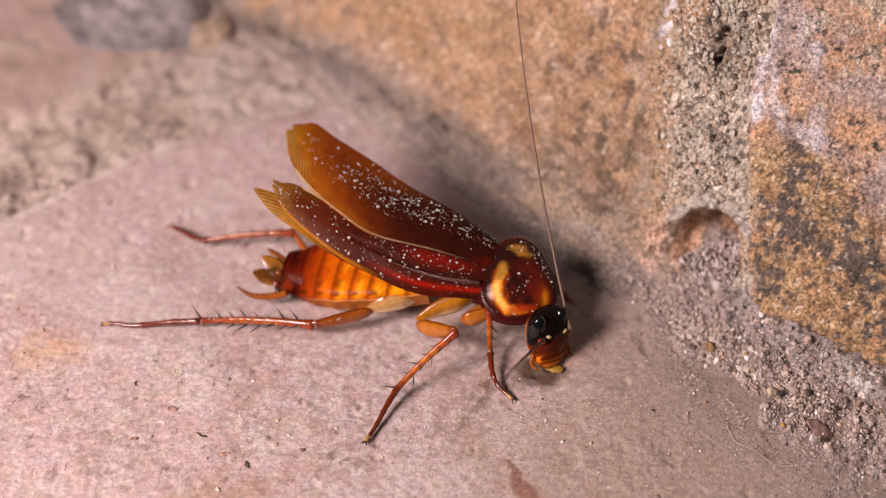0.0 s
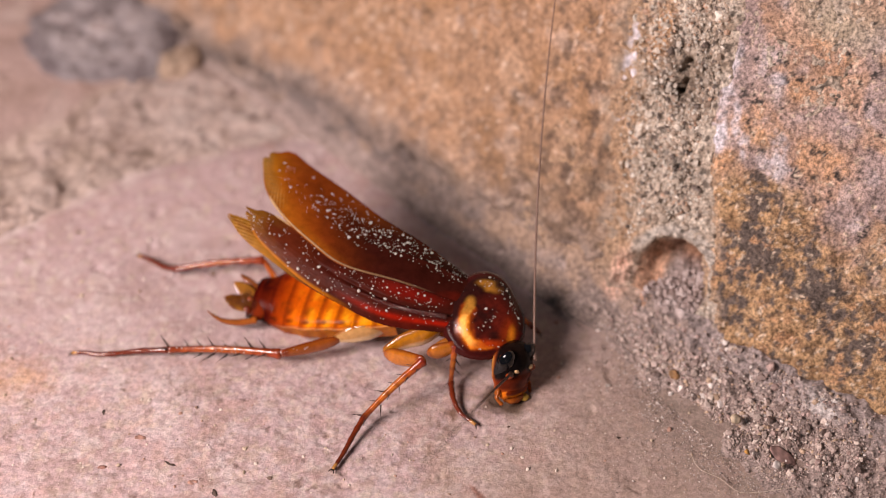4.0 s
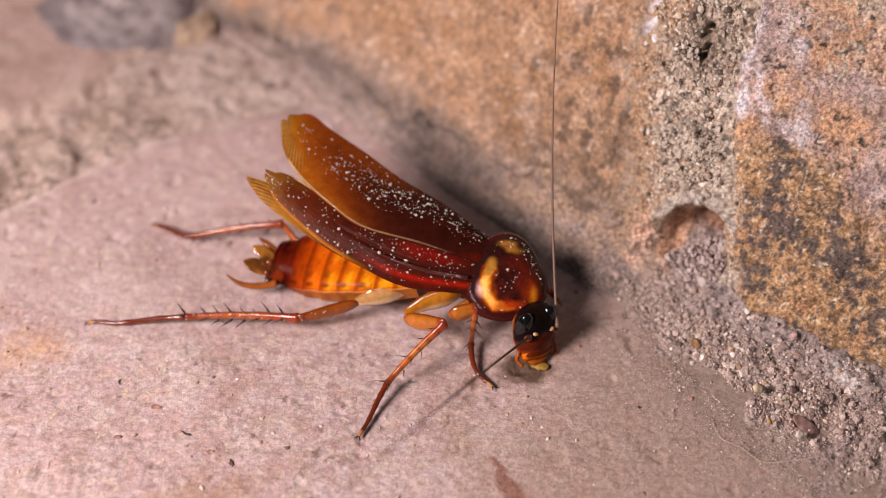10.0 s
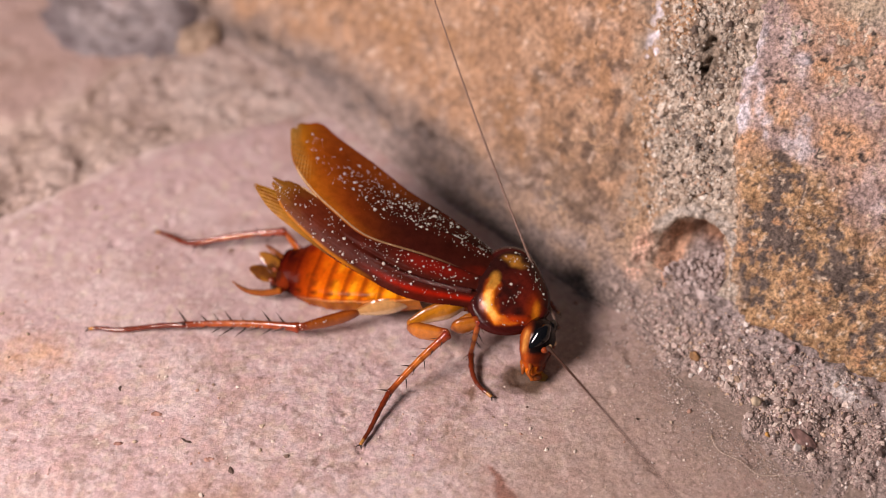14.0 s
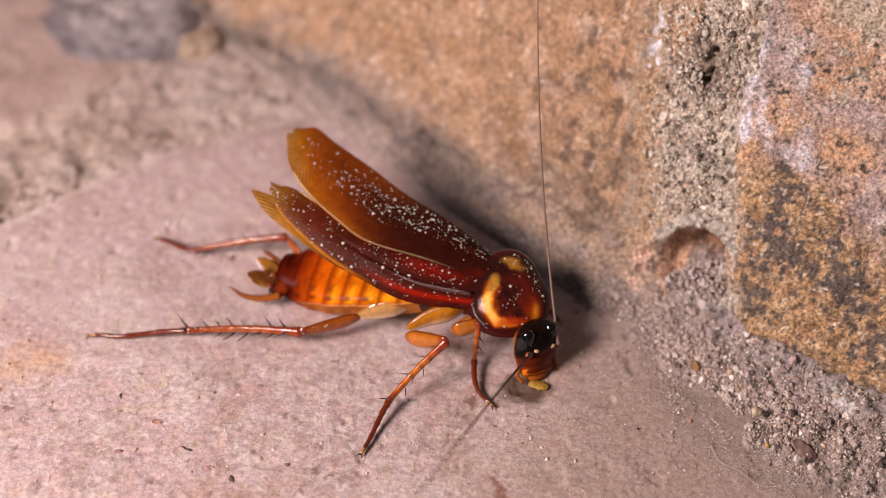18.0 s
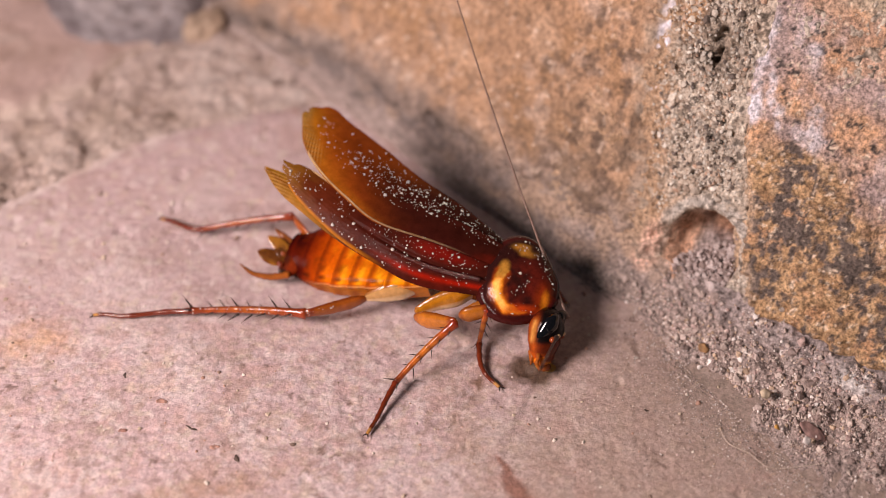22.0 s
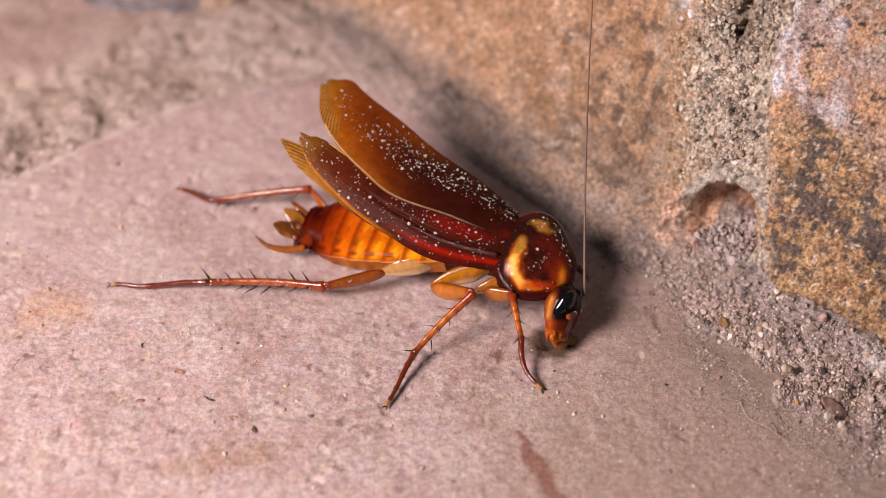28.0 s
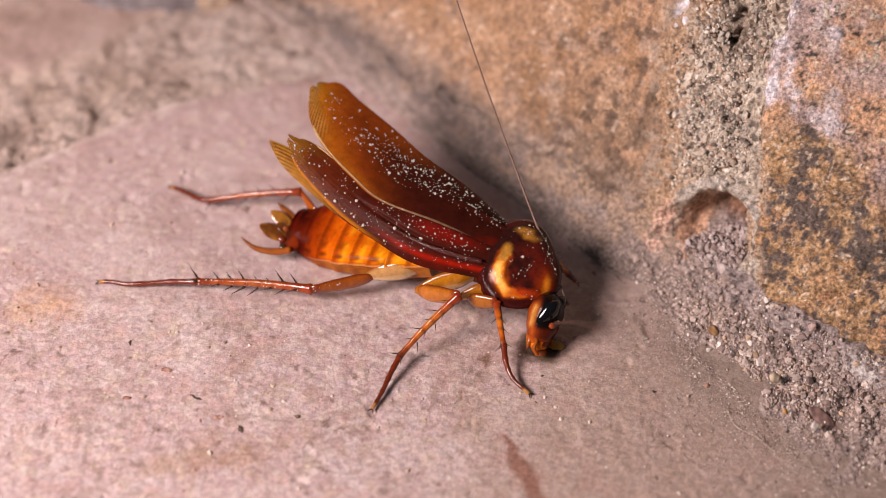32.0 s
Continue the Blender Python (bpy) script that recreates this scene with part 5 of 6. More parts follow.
mid_left = leg("middle_leg", (5.0, 5.0, 3.8), (4.0, 8.4, 4.6), (1.0, 12.0, 1.8), [(0.0, 13.4, 1.0), (-1.0, 14.8, 0.3)], 0.9, 0.45, 4)
front_left = leg("front_leg", (11.5, 4.0, 4.4), (14.5, 6.0, 4.6), (16.6, 6.2, 2.0), [(17.0, 6.4, 1.2), (17.6, 6.4, 0.6)], 0.8, 0.42, 3)


def coxa(pts, radii, body, tint=(0.52, 0.25, 0.06)):
    n = 14
    q = spline(pts, n)
    r = np.interp(np.linspace(0, 1, n), np.linspace(0, 1, len(radii)), radii)
    tone = leaf_colours(n, 16, tint, [v * 0.85 for v in tint], (0.24, 0.065, 0.008))
    way = np.sin(np.linspace(0, 2 * np.pi, 16, endpoint=False))
    tone = paint(tone, (0.86, 0.64, 0.36), 0.8 * spot(way, 0 * way, -0.55, 0, 0.22, 1, 0.5)[None] + np.zeros((n, 1)))
    part("coxa", tube("coxa", q, r, LEG, 16, 0.5, tone), body, "pale straw-coloured hip joint")


coxa([(3.2, 0.4, 4.6), (1.2, -1.1, 4.1), (-0.6, -1.9, 3.6), (-2.3, -2.6, 3.0)], [1.0, 1.4, 1.2, 0.5], body, (0.56, 0.30, 0.10))
coxa([(8.8, 0.6, 5.5), (7.2, -0.9, 5.0), (5.3, -1.9, 4.4), (3.6, -3.1, 3.6)], [1.1, 1.35, 1.1, 0.6], body, (0.54, 0.20, 0.010))
coxa([(13.4, 1.6, 4.8), (11.6, -0.1, 4.6), (9.6, -1.3, 4.3), (8.2, -2.2, 3.9)], [1.1, 1.4, 1.1, 0.5], body, (0.46, 0.165, 0.014))
coxa([(2.0, 4.0, 4.3), (-2.0, 5.5, 3.6)], [1.3, 0.9], body)
coxa([(8.0, 4.0, 5.0), (5.0, 5.2, 3.9)], [1.3, 0.9], body)
coxa([(13.0, 3.0, 5.3), (11.5, 4.2, 4.5)], [1.3, 0.9], body)


# ---- head: face along x, origin at the neck ----
def head_colour(p):
    x, y, z = p[:, 0], np.abs(p[:, 1]), p[:, 2]
    wob = fbm(p[:, 1], z, 0.9, 231)
    c = np.ones((len(p), 3)) * (0.10, 0.014, 0.004)
    c = paint(c, (0.32, 0.058, 0.007), step(1.1, 1.8, y) * (1 - step(-0.6, 0.2, x)) * (1 - step(-1.2, -0.5, z)))
    c = paint(c, (0.24, 0.042, 0.005), (1 - step(-0.9, -0.3, x)) * (1 - step(-1.6, -0.8, z)))
    c = paint(c, (0.36, 0.062, 0.006), 0.85 * (1 - step(-5.0, -4.0, z + 0.3 * wob)))
    c = paint(c, (0.006, 0.004, 0.004), step(-2.9, -2.3, z + 0.25 * y + 0.2 * wob) * step(-0.7, 0.0, x))
    c = paint(c, (0.010, 0.004, 0.003), step(-0.9, -0.2, z + 0.3 * x) * (1 - 0.6 * step(1.3, 1.9, y)))
    return paint(c, (0.64, 0.32, 0.075), 0.75 * np.exp(-((x + 0.75) / 0.22) ** 2) * step(1.0, 1.6, y) * step(-3.6, -2.8, z) * (1 - step(-1.4, -0.9, z)))


def make_head():
    lv = np.linspace(0, 1, 28)
    half = np.interp(lv, [0, 0.06, 0.2, 0.42, 0.6, 0.8, 0.93, 1], [0.8, 1.6, 2.1, 2.3, 2.3, 2.0, 1.6, 1.0])
    deep = np.interp(lv, [0, 0.06, 0.13, 0.2, 0.28, 0.36, 0.6, 0.9, 1], [0.4, 0.85, 1.2, 1.45, 1.63, 1.72, 1.55, 1.0, 0.6])
    a = np.linspace(0, 2 * np.pi, 36, endpoint=False)
    dent = 1 - 0.08 * np.exp(-((lv - 0.52) / 0.05) ** 2)[:, None] * np.clip(np.cos(a), 0, 1)
    p = np.stack([deep[:, None] * np.cos(a) * dent, half[:, None] * np.sin(a), (0.0 - 5.5 * lv)[:, None] + 0 * a], -1)
    me = mesh_of("head", (p.reshape(-1, 3) * MM).tolist(), [f[::-1] for f in grid_faces(28, 36, True)] + [list(range(36)), list(range(28 * 36 - 1, 27 * 36 - 1, -1))], HEAD, head_colour(p.reshape(-1, 3)))
    head = part("head", me, roach, "dark shiny head with an amber mouth", (17.3, 0.0, 6.0))
    head.scale = (1.1, 1.1, 1.1)
    for s in (-1, 1):
        q = spline([(0.65, s * 0.9, -0.5), (0.8, s * 1.35, -1.0), (0.45, s * 1.75, -1.7), (-0.05, s * 1.95, -2.5), (-0.4, s * 1.95, -3.1)], 16)
        part("eye", tube("eye", q, np.interp(np.linspace(0, 1, 16), (0, 0.12, 0.35, 0.65, 0.92, 1), (0.35, 0.75, 0.86, 0.62, 0.36, 0.15)), EYE, 18, 0.72), head, "glossy black kidney-shaped eye")
        part("ocellus", blob("ocellus", (1.5, s * 0.95, -2.35), (0.20, 0.30, 0.20), PALE, turn=(s * 20, 0, 0), rings=8, sides=10), head, "pale yellow spot")
        part("socket", blob("socket", (1.15, s * 1.55, -2.7), (0.36, 0.46, 0.34), SOCKET, rings=8, sides=12), head, "reddish feeler socket")
        part("mandible", blob("mandible", (0.15, s * 1.25, -4.7), (0.7, 0.6, 0.85), HEAD, lambda q: np.tile((0.62, 0.15, 0.010), (len(q), 1)), rings=9, sides=12), head)
        part("palp", tube("palp", spline([(-0.2, s * 1.5, -3.9), (0.2, s * 2.1, -4.5), (0.2, s * 2.3, -5.1), (0.6, s * 2.0, -5.7)], 18), 0.17 * (1 + 0.25 * (np.arange(18) % 6 > 3)), PALP, 8), head, "jointed amber mouth feeler")
        part("lip_palp", tube("lip_palp", spline([(-0.4, s * 0.6, -5.0), (-0.1, s * 1.1, -5.4), (0.4, s * 0.9, -5.7)], 12), np.linspace(0.24, 0.16, 12), PALP, 8), head)
    for root, tip, wide in (((-0.9, -1.3, -4.2), (-0.5, -1.55, -5.4), 0.42), ((-1.0, -0.5, -4.3), (-0.7, -0.9, -5.6), 0.46), ((-0.9, 0.8, -4.4), (-0.3, 1.0, -5.6), 0.42), ((-0.2, -1.2, -4.6), (0.4, -1.4, -5.7), 0.30), ((-0.3, 0.2, -4.9), (0.2, -0.1, -5.7), 0.40)):
        a, b = np.array(root), np.array(tip)
        q = spline([a, (a + b) / 2 + (0.15, -0.12, 0), b], 12)
        part("mouthpart", tube("mouthpart", q, 0.8 * wide * np.interp(np.linspace(0, 1, 12), (0, 0.4, 0.8, 1), (0.7, 1, 0.6, 0.25)), PALP, 10, 0.7), head, "wet amber mouthpart")
    lobe = spline([(-0.1, -1.3, -5.3), (0.4, -0.6, -5.7), (0.45, 0.4, -5.7), (0.0, 1.3, -5.4)], 14)
    part("maxilla", tube("maxilla", lobe, np.interp(np.linspace(0, 1, 14), (0, 0.3, 0.7, 1), (0.2, 0.38, 0.36, 0.18)), PALP, 10, 1.5), head, "soft amber mouth lobe")
    part("clypeus", blob("clypeus", (0.70, 0, -4.75), (0.42, 1.6, 0.70), HEAD, lambda q: paint(np.tile((0.11, 0.015, 0.003), (len(q), 1)), (0.66, 0.20, 0.012), 1 - step(-5.25, -4.85, q[:, 2])), turn=(0, 14, 0), rings=12, sides=18), head, "amber upper lip")
    return head


head = make_head()


def antenna(length, bow, mat):
    """A long tapered feeler along x, bowed a little upwards, with fine rings."""
    n = 160
    f = np.linspace(0, 1, n)
    p = np.stack([f * length, 0 * f, bow * f * f], -1)
    r = (0.125 * (1 - 0.8 * f) + 0.020) * (1 + 0.10 * (np.arange(n) % 2))
    r[:3] = (0.3, 0.28, 0.2)
    return part("antenna", tube("antenna", p, r, mat, 8), roach, "long thin dark feeler")


feeler_left = antenna(46, 4.0, LIT_FEELER)
feeler_right = antenna(44, -2.2, DARK_FEELER)


# ---- how it moves ----
BODY_ROWS = [
    (0.0, pose(-0.00058, -0.00074, 0, 0, 0, 4.00)),
    (0.5, pose(-0.00050, -0.00076, 0, 0, 0, 3.90)),
    (1.0, pose(-0.00036, -0.00072, 0, 0, 0, 3.09)),
    (1.5, pose(-0.00045, -0.00068, 0, 0, 0, 2.39)),
    (2.0, pose(-0.00030, -0.00068, 0, 0, 0, 2.48)),
    (2.5, pose(-0.00007, -0.00075, 0, 0, 0, 1.72)),
    (3.0, pose(0.00001, -0.00103, 0, 0, 0, 0.88)),
    (3.5, pose(-0.00031, -0.00100, 0, 0, 0, 1.16)),
    (5.5, pose(-0.00019, -0.00069, 0, 0, 0, 0.01)),
    (6.0, pose(-0.00033, -0.00076, 0, 0, 0, 0.07)),
    (6.5, pose(-0.00069, -0.00065, 0, 0, 0, 0.65)),
    (7.0, pose(-0.00084, -0.00040, 0, 0, 0, 1.06)),
    (7.5, pose(-0.00083, -0.00019, 0, 0, 0, 1.67)),
    (8.0, pose(-0.00059, -0.00036, 0, 0, 0, 1.56)),
    (8.5, pose(-0.00048, -0.00015, 0, 0, 0, 1.80)),
    (9.0, pose(-0.00032, 0.00014, 0, 0, 0, 1.92)),
    (9.5, pose(-0.00039, 0.00002, 0, 0, 0, 2.23)),
    (10.0, pose(-0.00036, 0.00006, 0, 0, 0, 1.59)),
    (10.5, pose(-0.00023, 0.00013, 0, 0, 0, 1.04)),
    (11.0, pose(-0.00008, 0.00008, 0, 0, 0, 0.41)),
    (11.5, pose(-0.00013, 0.00011, 0, 0, 0, 0.92)),
    (12.0, pose(-0.00024, 0.00005, 0, 0, 0, 0.64)),
    (12.5, pose(-0.00017, 0.00009, 0, 0, 0, 0.01)),
    (13.0, pose(0.00000, 0.00000, 0, 0, 0, 0.00)),
    (13.5, pose(0.00003, -0.00006, 0, 0, 0, -0.56)),
    (14.0, pose(0.00006, 0.00002, 0, 0, 0, 0.05)),
    (14.5, pose(-0.00058, 0.00008, 0, 0, 0, -0.14)),
    (16.5, pose(-0.00087, 0.00011, 0, 0, 0, -0.04)),
    (17.0, pose(-0.00074, 0.00041, 0, 0, 0, 0.67)),
    (17.5, pose(-0.00059, 0.00061, 0, 0, 0, 1.79)),
    (18.0, pose(-0.00038, 0.00058, 0, 0, 0, 1.53)),
    (18.5, pose(-0.00028, 0.00053, 0, 0, 0, 1.09)),
    (19.0, pose(-0.00033, 0.00056, 0, 0, 0, 0.50)),
    (19.5, pose(-0.00022, 0.00061, 0, 0, 0, 0.68)),
    (20.0, pose(-0.00020, 0.00068, 0, 0, 0, 0.56)),
    (20.5, pose(-0.00004, 0.00055, 0, 0, 0, -0.32)),
    (21.0, pose(0.00015, 0.00043, 0, 0, 0, -0.13)),
    (21.5, pose(0.00030, 0.00024, 0, 0, 0, -1.26)),
    (22.0, pose(0.00005, 0.00036, 0, 0, 0, -1.05)),
    (22.5, pose(-0.00001, 0.00003, 0, 0, 0, -2.38)),
    (23.0, pose(-0.00021, -0.00006, 0, 0, 0, -2.84)),
    (23.5, pose(-0.00013, -0.00002, 0, 0, 0, -2.79)),
    (24.0, pose(-0.00013, -0.00011, 0, 0, 0, -1.88)),
    (24.5, pose(-0.00012, -0.00011, 0, 0, 0, -1.77)),
    (25.0, pose(-0.00010, -0.00009, 0, 0, 0, -1.88)),
    (25.5, pose(-0.00004, -0.00014, 0, 0, 0, -1.97)),
    (27.5, pose(-0.00001, -0.00008, 0, 0, 0, -1.24)),
    (28.0, pose(-0.00014, -0.00011, 0, 0, 0, -1.49)),
    (28.5, pose(-0.00012, -0.00000, 0, 0, 0, -1.70)),
    (29.0, pose(-0.00007, -0.00008, 0, 0, 0, -1.30)),
    (29.5, pose(-0.00010, -0.00011, 0, 0, 0, -1.29)),
    (30.0, pose(-0.00007, -0.00011, 0, 0, 0, -1.47)),
    (30.5, pose(-0.00010, -0.00019, 0, 0, 0, -1.17)),
    (31.0, pose(-0.00033, -0.00049, 0, 0, 0, -0.83)),
    (31.5, pose(-0.00052, -0.00055, 0, 0, 0, -2.25)),
    (32.0, pose(-0.00046, -0.00064, 0, 0, 0, -1.95)),
]
HEAD_ROWS = [
    (0.0, pose(0.01599, 0.00022, 0.00600, -11.00, -22.00, -32.00)),
    (0.5, pose(0.01608, 0.00016, 0.00600, -11.00, -22.56, -32.10)),
    (1.0, pose(0.01623, -0.00002, 0.00600, -11.00, -23.86, -32.91)),
    (1.5, pose(0.01614, -0.00019, 0.00600, -11.05, -17.21, -33.55)),
    (2.0, pose(0.01630, -0.00015, 0.00600, -11.20, -25.83, -33.25)),
    (2.5, pose(0.01653, -0.00044, 0.00600, -11.43, -21.16, -33.70)),
    (3.0, pose(0.01662, -0.00096, 0.00599, -11.76, -20.36, -34.11)),
    (3.5, pose(0.01634, -0.00079, 0.00597, -13.81, -19.96, -31.10)),
    (5.5, pose(0.01685, -0.00026, 0.00573, -35.19, -6.81, -3.73)),
    (6.0, pose(0.01674, -0.00028, 0.00572, -36.36, -3.95, -2.12)),
    (6.5, pose(0.01630, -0.00011, 0.00576, -32.17, -4.97, -7.13)),
    (7.0, pose(0.01600, 0.00006, 0.00585, -24.50, -12.17, -16.94)),
    (7.5, pose(0.01582, 0.00017, 0.00597, -13.81, -18.78, -30.58)),
    (8.0, pose(0.01601, -0.00011, 0.00600, -11.00, -26.03, -34.44)),
    (8.5, pose(0.01611, 0.00017, 0.00600, -11.00, -17.52, -34.20)),
    (9.0, pose(0.01628, 0.00050, 0.00600, -11.00, -23.20, -34.08)),
    (9.5, pose(0.01620, 0.00047, 0.00600, -11.00, -23.74, -33.77)),
    (10.0, pose(0.01624, 0.00032, 0.00600, -11.00, -20.60, -34.41)),
    (10.5, pose(0.01638, 0.00023, 0.00600, -11.00, -22.42, -34.96)),
    (11.0, pose(0.01653, -0.00000, 0.00600, -11.00, -19.88, -35.59)),
    (11.5, pose(0.01647, 0.00018, 0.00600, -11.00, -26.51, -35.08)),
    (12.0, pose(0.01636, 0.00003, 0.00600, -11.00, -18.54, -35.36)),
    (12.5, pose(0.01643, -0.00011, 0.00600, -11.00, -21.60, -35.99)),
    (13.0, pose(0.01660, -0.00020, 0.00600, -11.00, -24.40, -36.00)),
    (13.5, pose(0.01664, -0.00040, 0.00599, -11.76, -20.14, -35.55)),
    (14.0, pose(0.01716, 0.00053, 0.00570, -37.80, -2.97, -0.22)),
    (14.5, pose(0.01647, 0.00047, 0.00573, -35.19, -1.10, -3.88)),
    (16.5, pose(0.01591, 0.00014, 0.00589, -20.50, -17.64, -23.37)),
    (17.0, pose(0.01586, 0.00040, 0.00600, -11.00, -20.85, -35.33)),
    (17.5, pose(0.01600, 0.00093, 0.00600, -11.00, -23.34, -34.21)),
    (18.0, pose(0.01621, 0.00083, 0.00600, -11.00, -18.41, -34.47)),
    (18.5, pose(0.01633, 0.00065, 0.00600, -11.00, -25.77, -34.91)),
    (19.0, pose(0.01627, 0.00051, 0.00600, -11.00, -21.72, -35.50)),
    (19.5, pose(0.01639, 0.00060, 0.00600, -11.00, -19.05, -35.32)),
    (20.0, pose(0.01640, 0.00064, 0.00600, -11.00, -24.60, -35.44)),
    (20.5, pose(0.01655, 0.00025, 0.00600, -11.00, -20.97, -36.32)),
    (21.0, pose(0.01704, 0.00059, 0.00583, -26.52, -12.40, -15.44)),
    (21.5, pose(0.01739, 0.00035, 0.00571, -37.24, 1.23, -2.26)),
    (22.0, pose(0.01715, 0.00055, 0.00570, -38.00, -4.58, -1.05)),
    (22.5, pose(0.01710, -0.00018, 0.00570, -38.00, -3.43, -2.38)),
    (23.0, pose(0.01690, -0.00041, 0.00570, -38.00, 1.60, -2.84)),
    (23.5, pose(0.01697, -0.00036, 0.00570, -38.00, -4.25, -2.79)),
    (24.0, pose(0.01697, -0.00017, 0.00570, -38.00, -1.00, -1.88)),
    (24.5, pose(0.01699, -0.00014, 0.00570, -38.00, -4.39, -1.77)),
    (25.0, pose(0.01701, -0.00015, 0.00570, -38.00, 1.51, -1.88)),
    (25.5, pose(0.01707, -0.00023, 0.00570, -38.00, -3.01, -1.97)),
    (27.5, pose(0.01710, 0.00005, 0.00570, -38.00, -0.93, -1.24)),
    (28.0, pose(0.01696, -0.00005, 0.00570, -38.00, -4.68, -1.49)),
    (28.5, pose(0.01699, -0.00001, 0.00570, -38.00, 0.72, -1.70)),
    (29.0, pose(0.01703, 0.00003, 0.00570, -38.00, -1.28, -1.30)),
    (29.5, pose(0.01701, 0.00000, 0.00570, -38.00, -5.98, -1.29)),
    (30.0, pose(0.01704, -0.00005, 0.00570, -38.00, 1.44, -1.47)),
    (30.5, pose(0.01701, -0.00004, 0.00570, -38.00, -3.20, -1.17)),
    (31.0, pose(0.01678, -0.00023, 0.00570, -38.00, -0.78, -0.83)),
    (31.5, pose(0.01658, -0.00072, 0.00570, -38.00, -4.68, -2.25)),
    (32.0, pose(0.01665, -0.00072, 0.00570, -38.00, -0.49, -1.95)),
]
LEFT_FEELER_ROWS = [
    (0.0, pose(0.01890, -0.00009, 0.00389, 76.97, -43.04, 126.53)),
    (1.0, pose(0.01919, -0.00041, 0.00398, 81.20, -43.90, 120.39)),
    (2.0, pose(0.01929, -0.00058, 0.00414, 84.45, -44.29, 112.17)),
    (3.0, pose(0.01942, -0.00132, 0.00395, 72.06, -42.64, 126.19)),
    (3.5, pose(0.01907, -0.00102, 0.00402, 73.66, -43.38, 115.93)),
    (5.5, pose(0.01879, 0.00034, 0.00382, 44.91, -40.74, 102.80)),
    (6.0, pose(0.01856, 0.00038, 0.00376, 22.84, -38.46, 129.33)),
    (7.0, pose(0.01829, 0.00031, 0.00385, 39.88, -38.26, 136.14)),
    (8.0, pose(0.01902, -0.00062, 0.00408, 76.63, -42.95, 127.03)),
    (9.0, pose(0.01921, 0.00006, 0.00395, 88.48, -44.57, 109.96)),
    (10.0, pose(0.01909, -0.00008, 0.00383, 86.18, -44.46, 113.25)),
    (11.0, pose(0.01934, -0.00045, 0.00380, 81.43, -43.93, 120.06)),
    (12.0, pose(0.01914, -0.00037, 0.00374, 83.31, -44.19, 117.35)),
    (13.0, pose(0.01955, -0.00076, 0.00401, 84.00, -44.27, 116.37)),
    (13.5, pose(0.01942, -0.00082, 0.00394, 70.34, -42.19, 128.68)),
    (14.0, pose(0.01891, 0.00130, 0.00383, 10.95, -36.08, 137.39)),
    (14.5, pose(0.01821, 0.00107, 0.00364, 27.44, -39.06, 127.18)),
    (16.5, pose(0.01844, 0.00014, 0.00402, 61.86, -42.40, 115.25)),
    (17.0, pose(0.01871, -0.00005, 0.00384, 80.70, -43.81, 121.11)),
    (18.0, pose(0.01899, 0.00047, 0.00373, 81.79, -43.99, 119.53)),
    (18.5, pose(0.01932, 0.00011, 0.00407, 80.01, -43.69, 122.10)),
    (19.0, pose(0.01915, 0.00003, 0.00388, 83.68, -44.24, 116.82)),
    (19.5, pose(0.01918, 0.00019, 0.00376, 83.62, -44.23, 116.91)),
    (20.0, pose(0.01936, 0.00011, 0.00402, 81.56, -43.95, 119.86)),
    (20.5, pose(0.01940, -0.00025, 0.00385, 80.90, -43.85, 120.82)),
    (21.0, pose(0.01931, 0.00085, 0.00388, 44.13, -40.31, 126.17)),
    (21.5, pose(0.01902, 0.00103, 0.00366, 12.90, -35.93, 138.27)),
    (22.0, pose(0.01896, 0.00134, 0.00394, 9.54, -36.38, 135.98)),
    (23.0, pose(0.01853, 0.00033, 0.00376, 10.04, -36.56, 135.35)),
    (24.0, pose(0.01868, 0.00059, 0.00383, 10.58, -36.75, 134.66)),
    (25.0, pose(0.01863, 0.00061, 0.00376, 11.51, -37.06, 133.50)),
    (25.5, pose(0.01884, 0.00053, 0.00389, 11.75, -37.14, 133.19)),
    (27.5, pose(0.01880, 0.00083, 0.00383, 24.95, -40.01, 115.75)),
    (28.0, pose(0.01878, 0.00072, 0.00394, 28.81, -40.28, 110.35)),
    (28.5, pose(0.01864, 0.00076, 0.00378, 18.43, -38.96, 124.53)),
    (29.0, pose(0.01874, 0.00081, 0.00384, 15.93, -38.37, 127.81)),
    (29.5, pose(0.01887, 0.00078, 0.00398, 17.78, -38.82, 125.39)),
    (30.0, pose(0.01866, 0.00073, 0.00376, 18.71, -39.02, 124.17)),
    (30.5, pose(0.01878, 0.00074, 0.00390, 12.17, -37.28, 132.65)),
    (31.0, pose(0.01847, 0.00056, 0.00383, 6.12, -35.04, 140.23)),
    (31.5, pose(0.01841, 0.00003, 0.00394, 7.37, -35.55, 138.68)),
    (32.0, pose(0.01834, 0.00004, 0.00382, 7.47, -35.59, 138.55)),
]
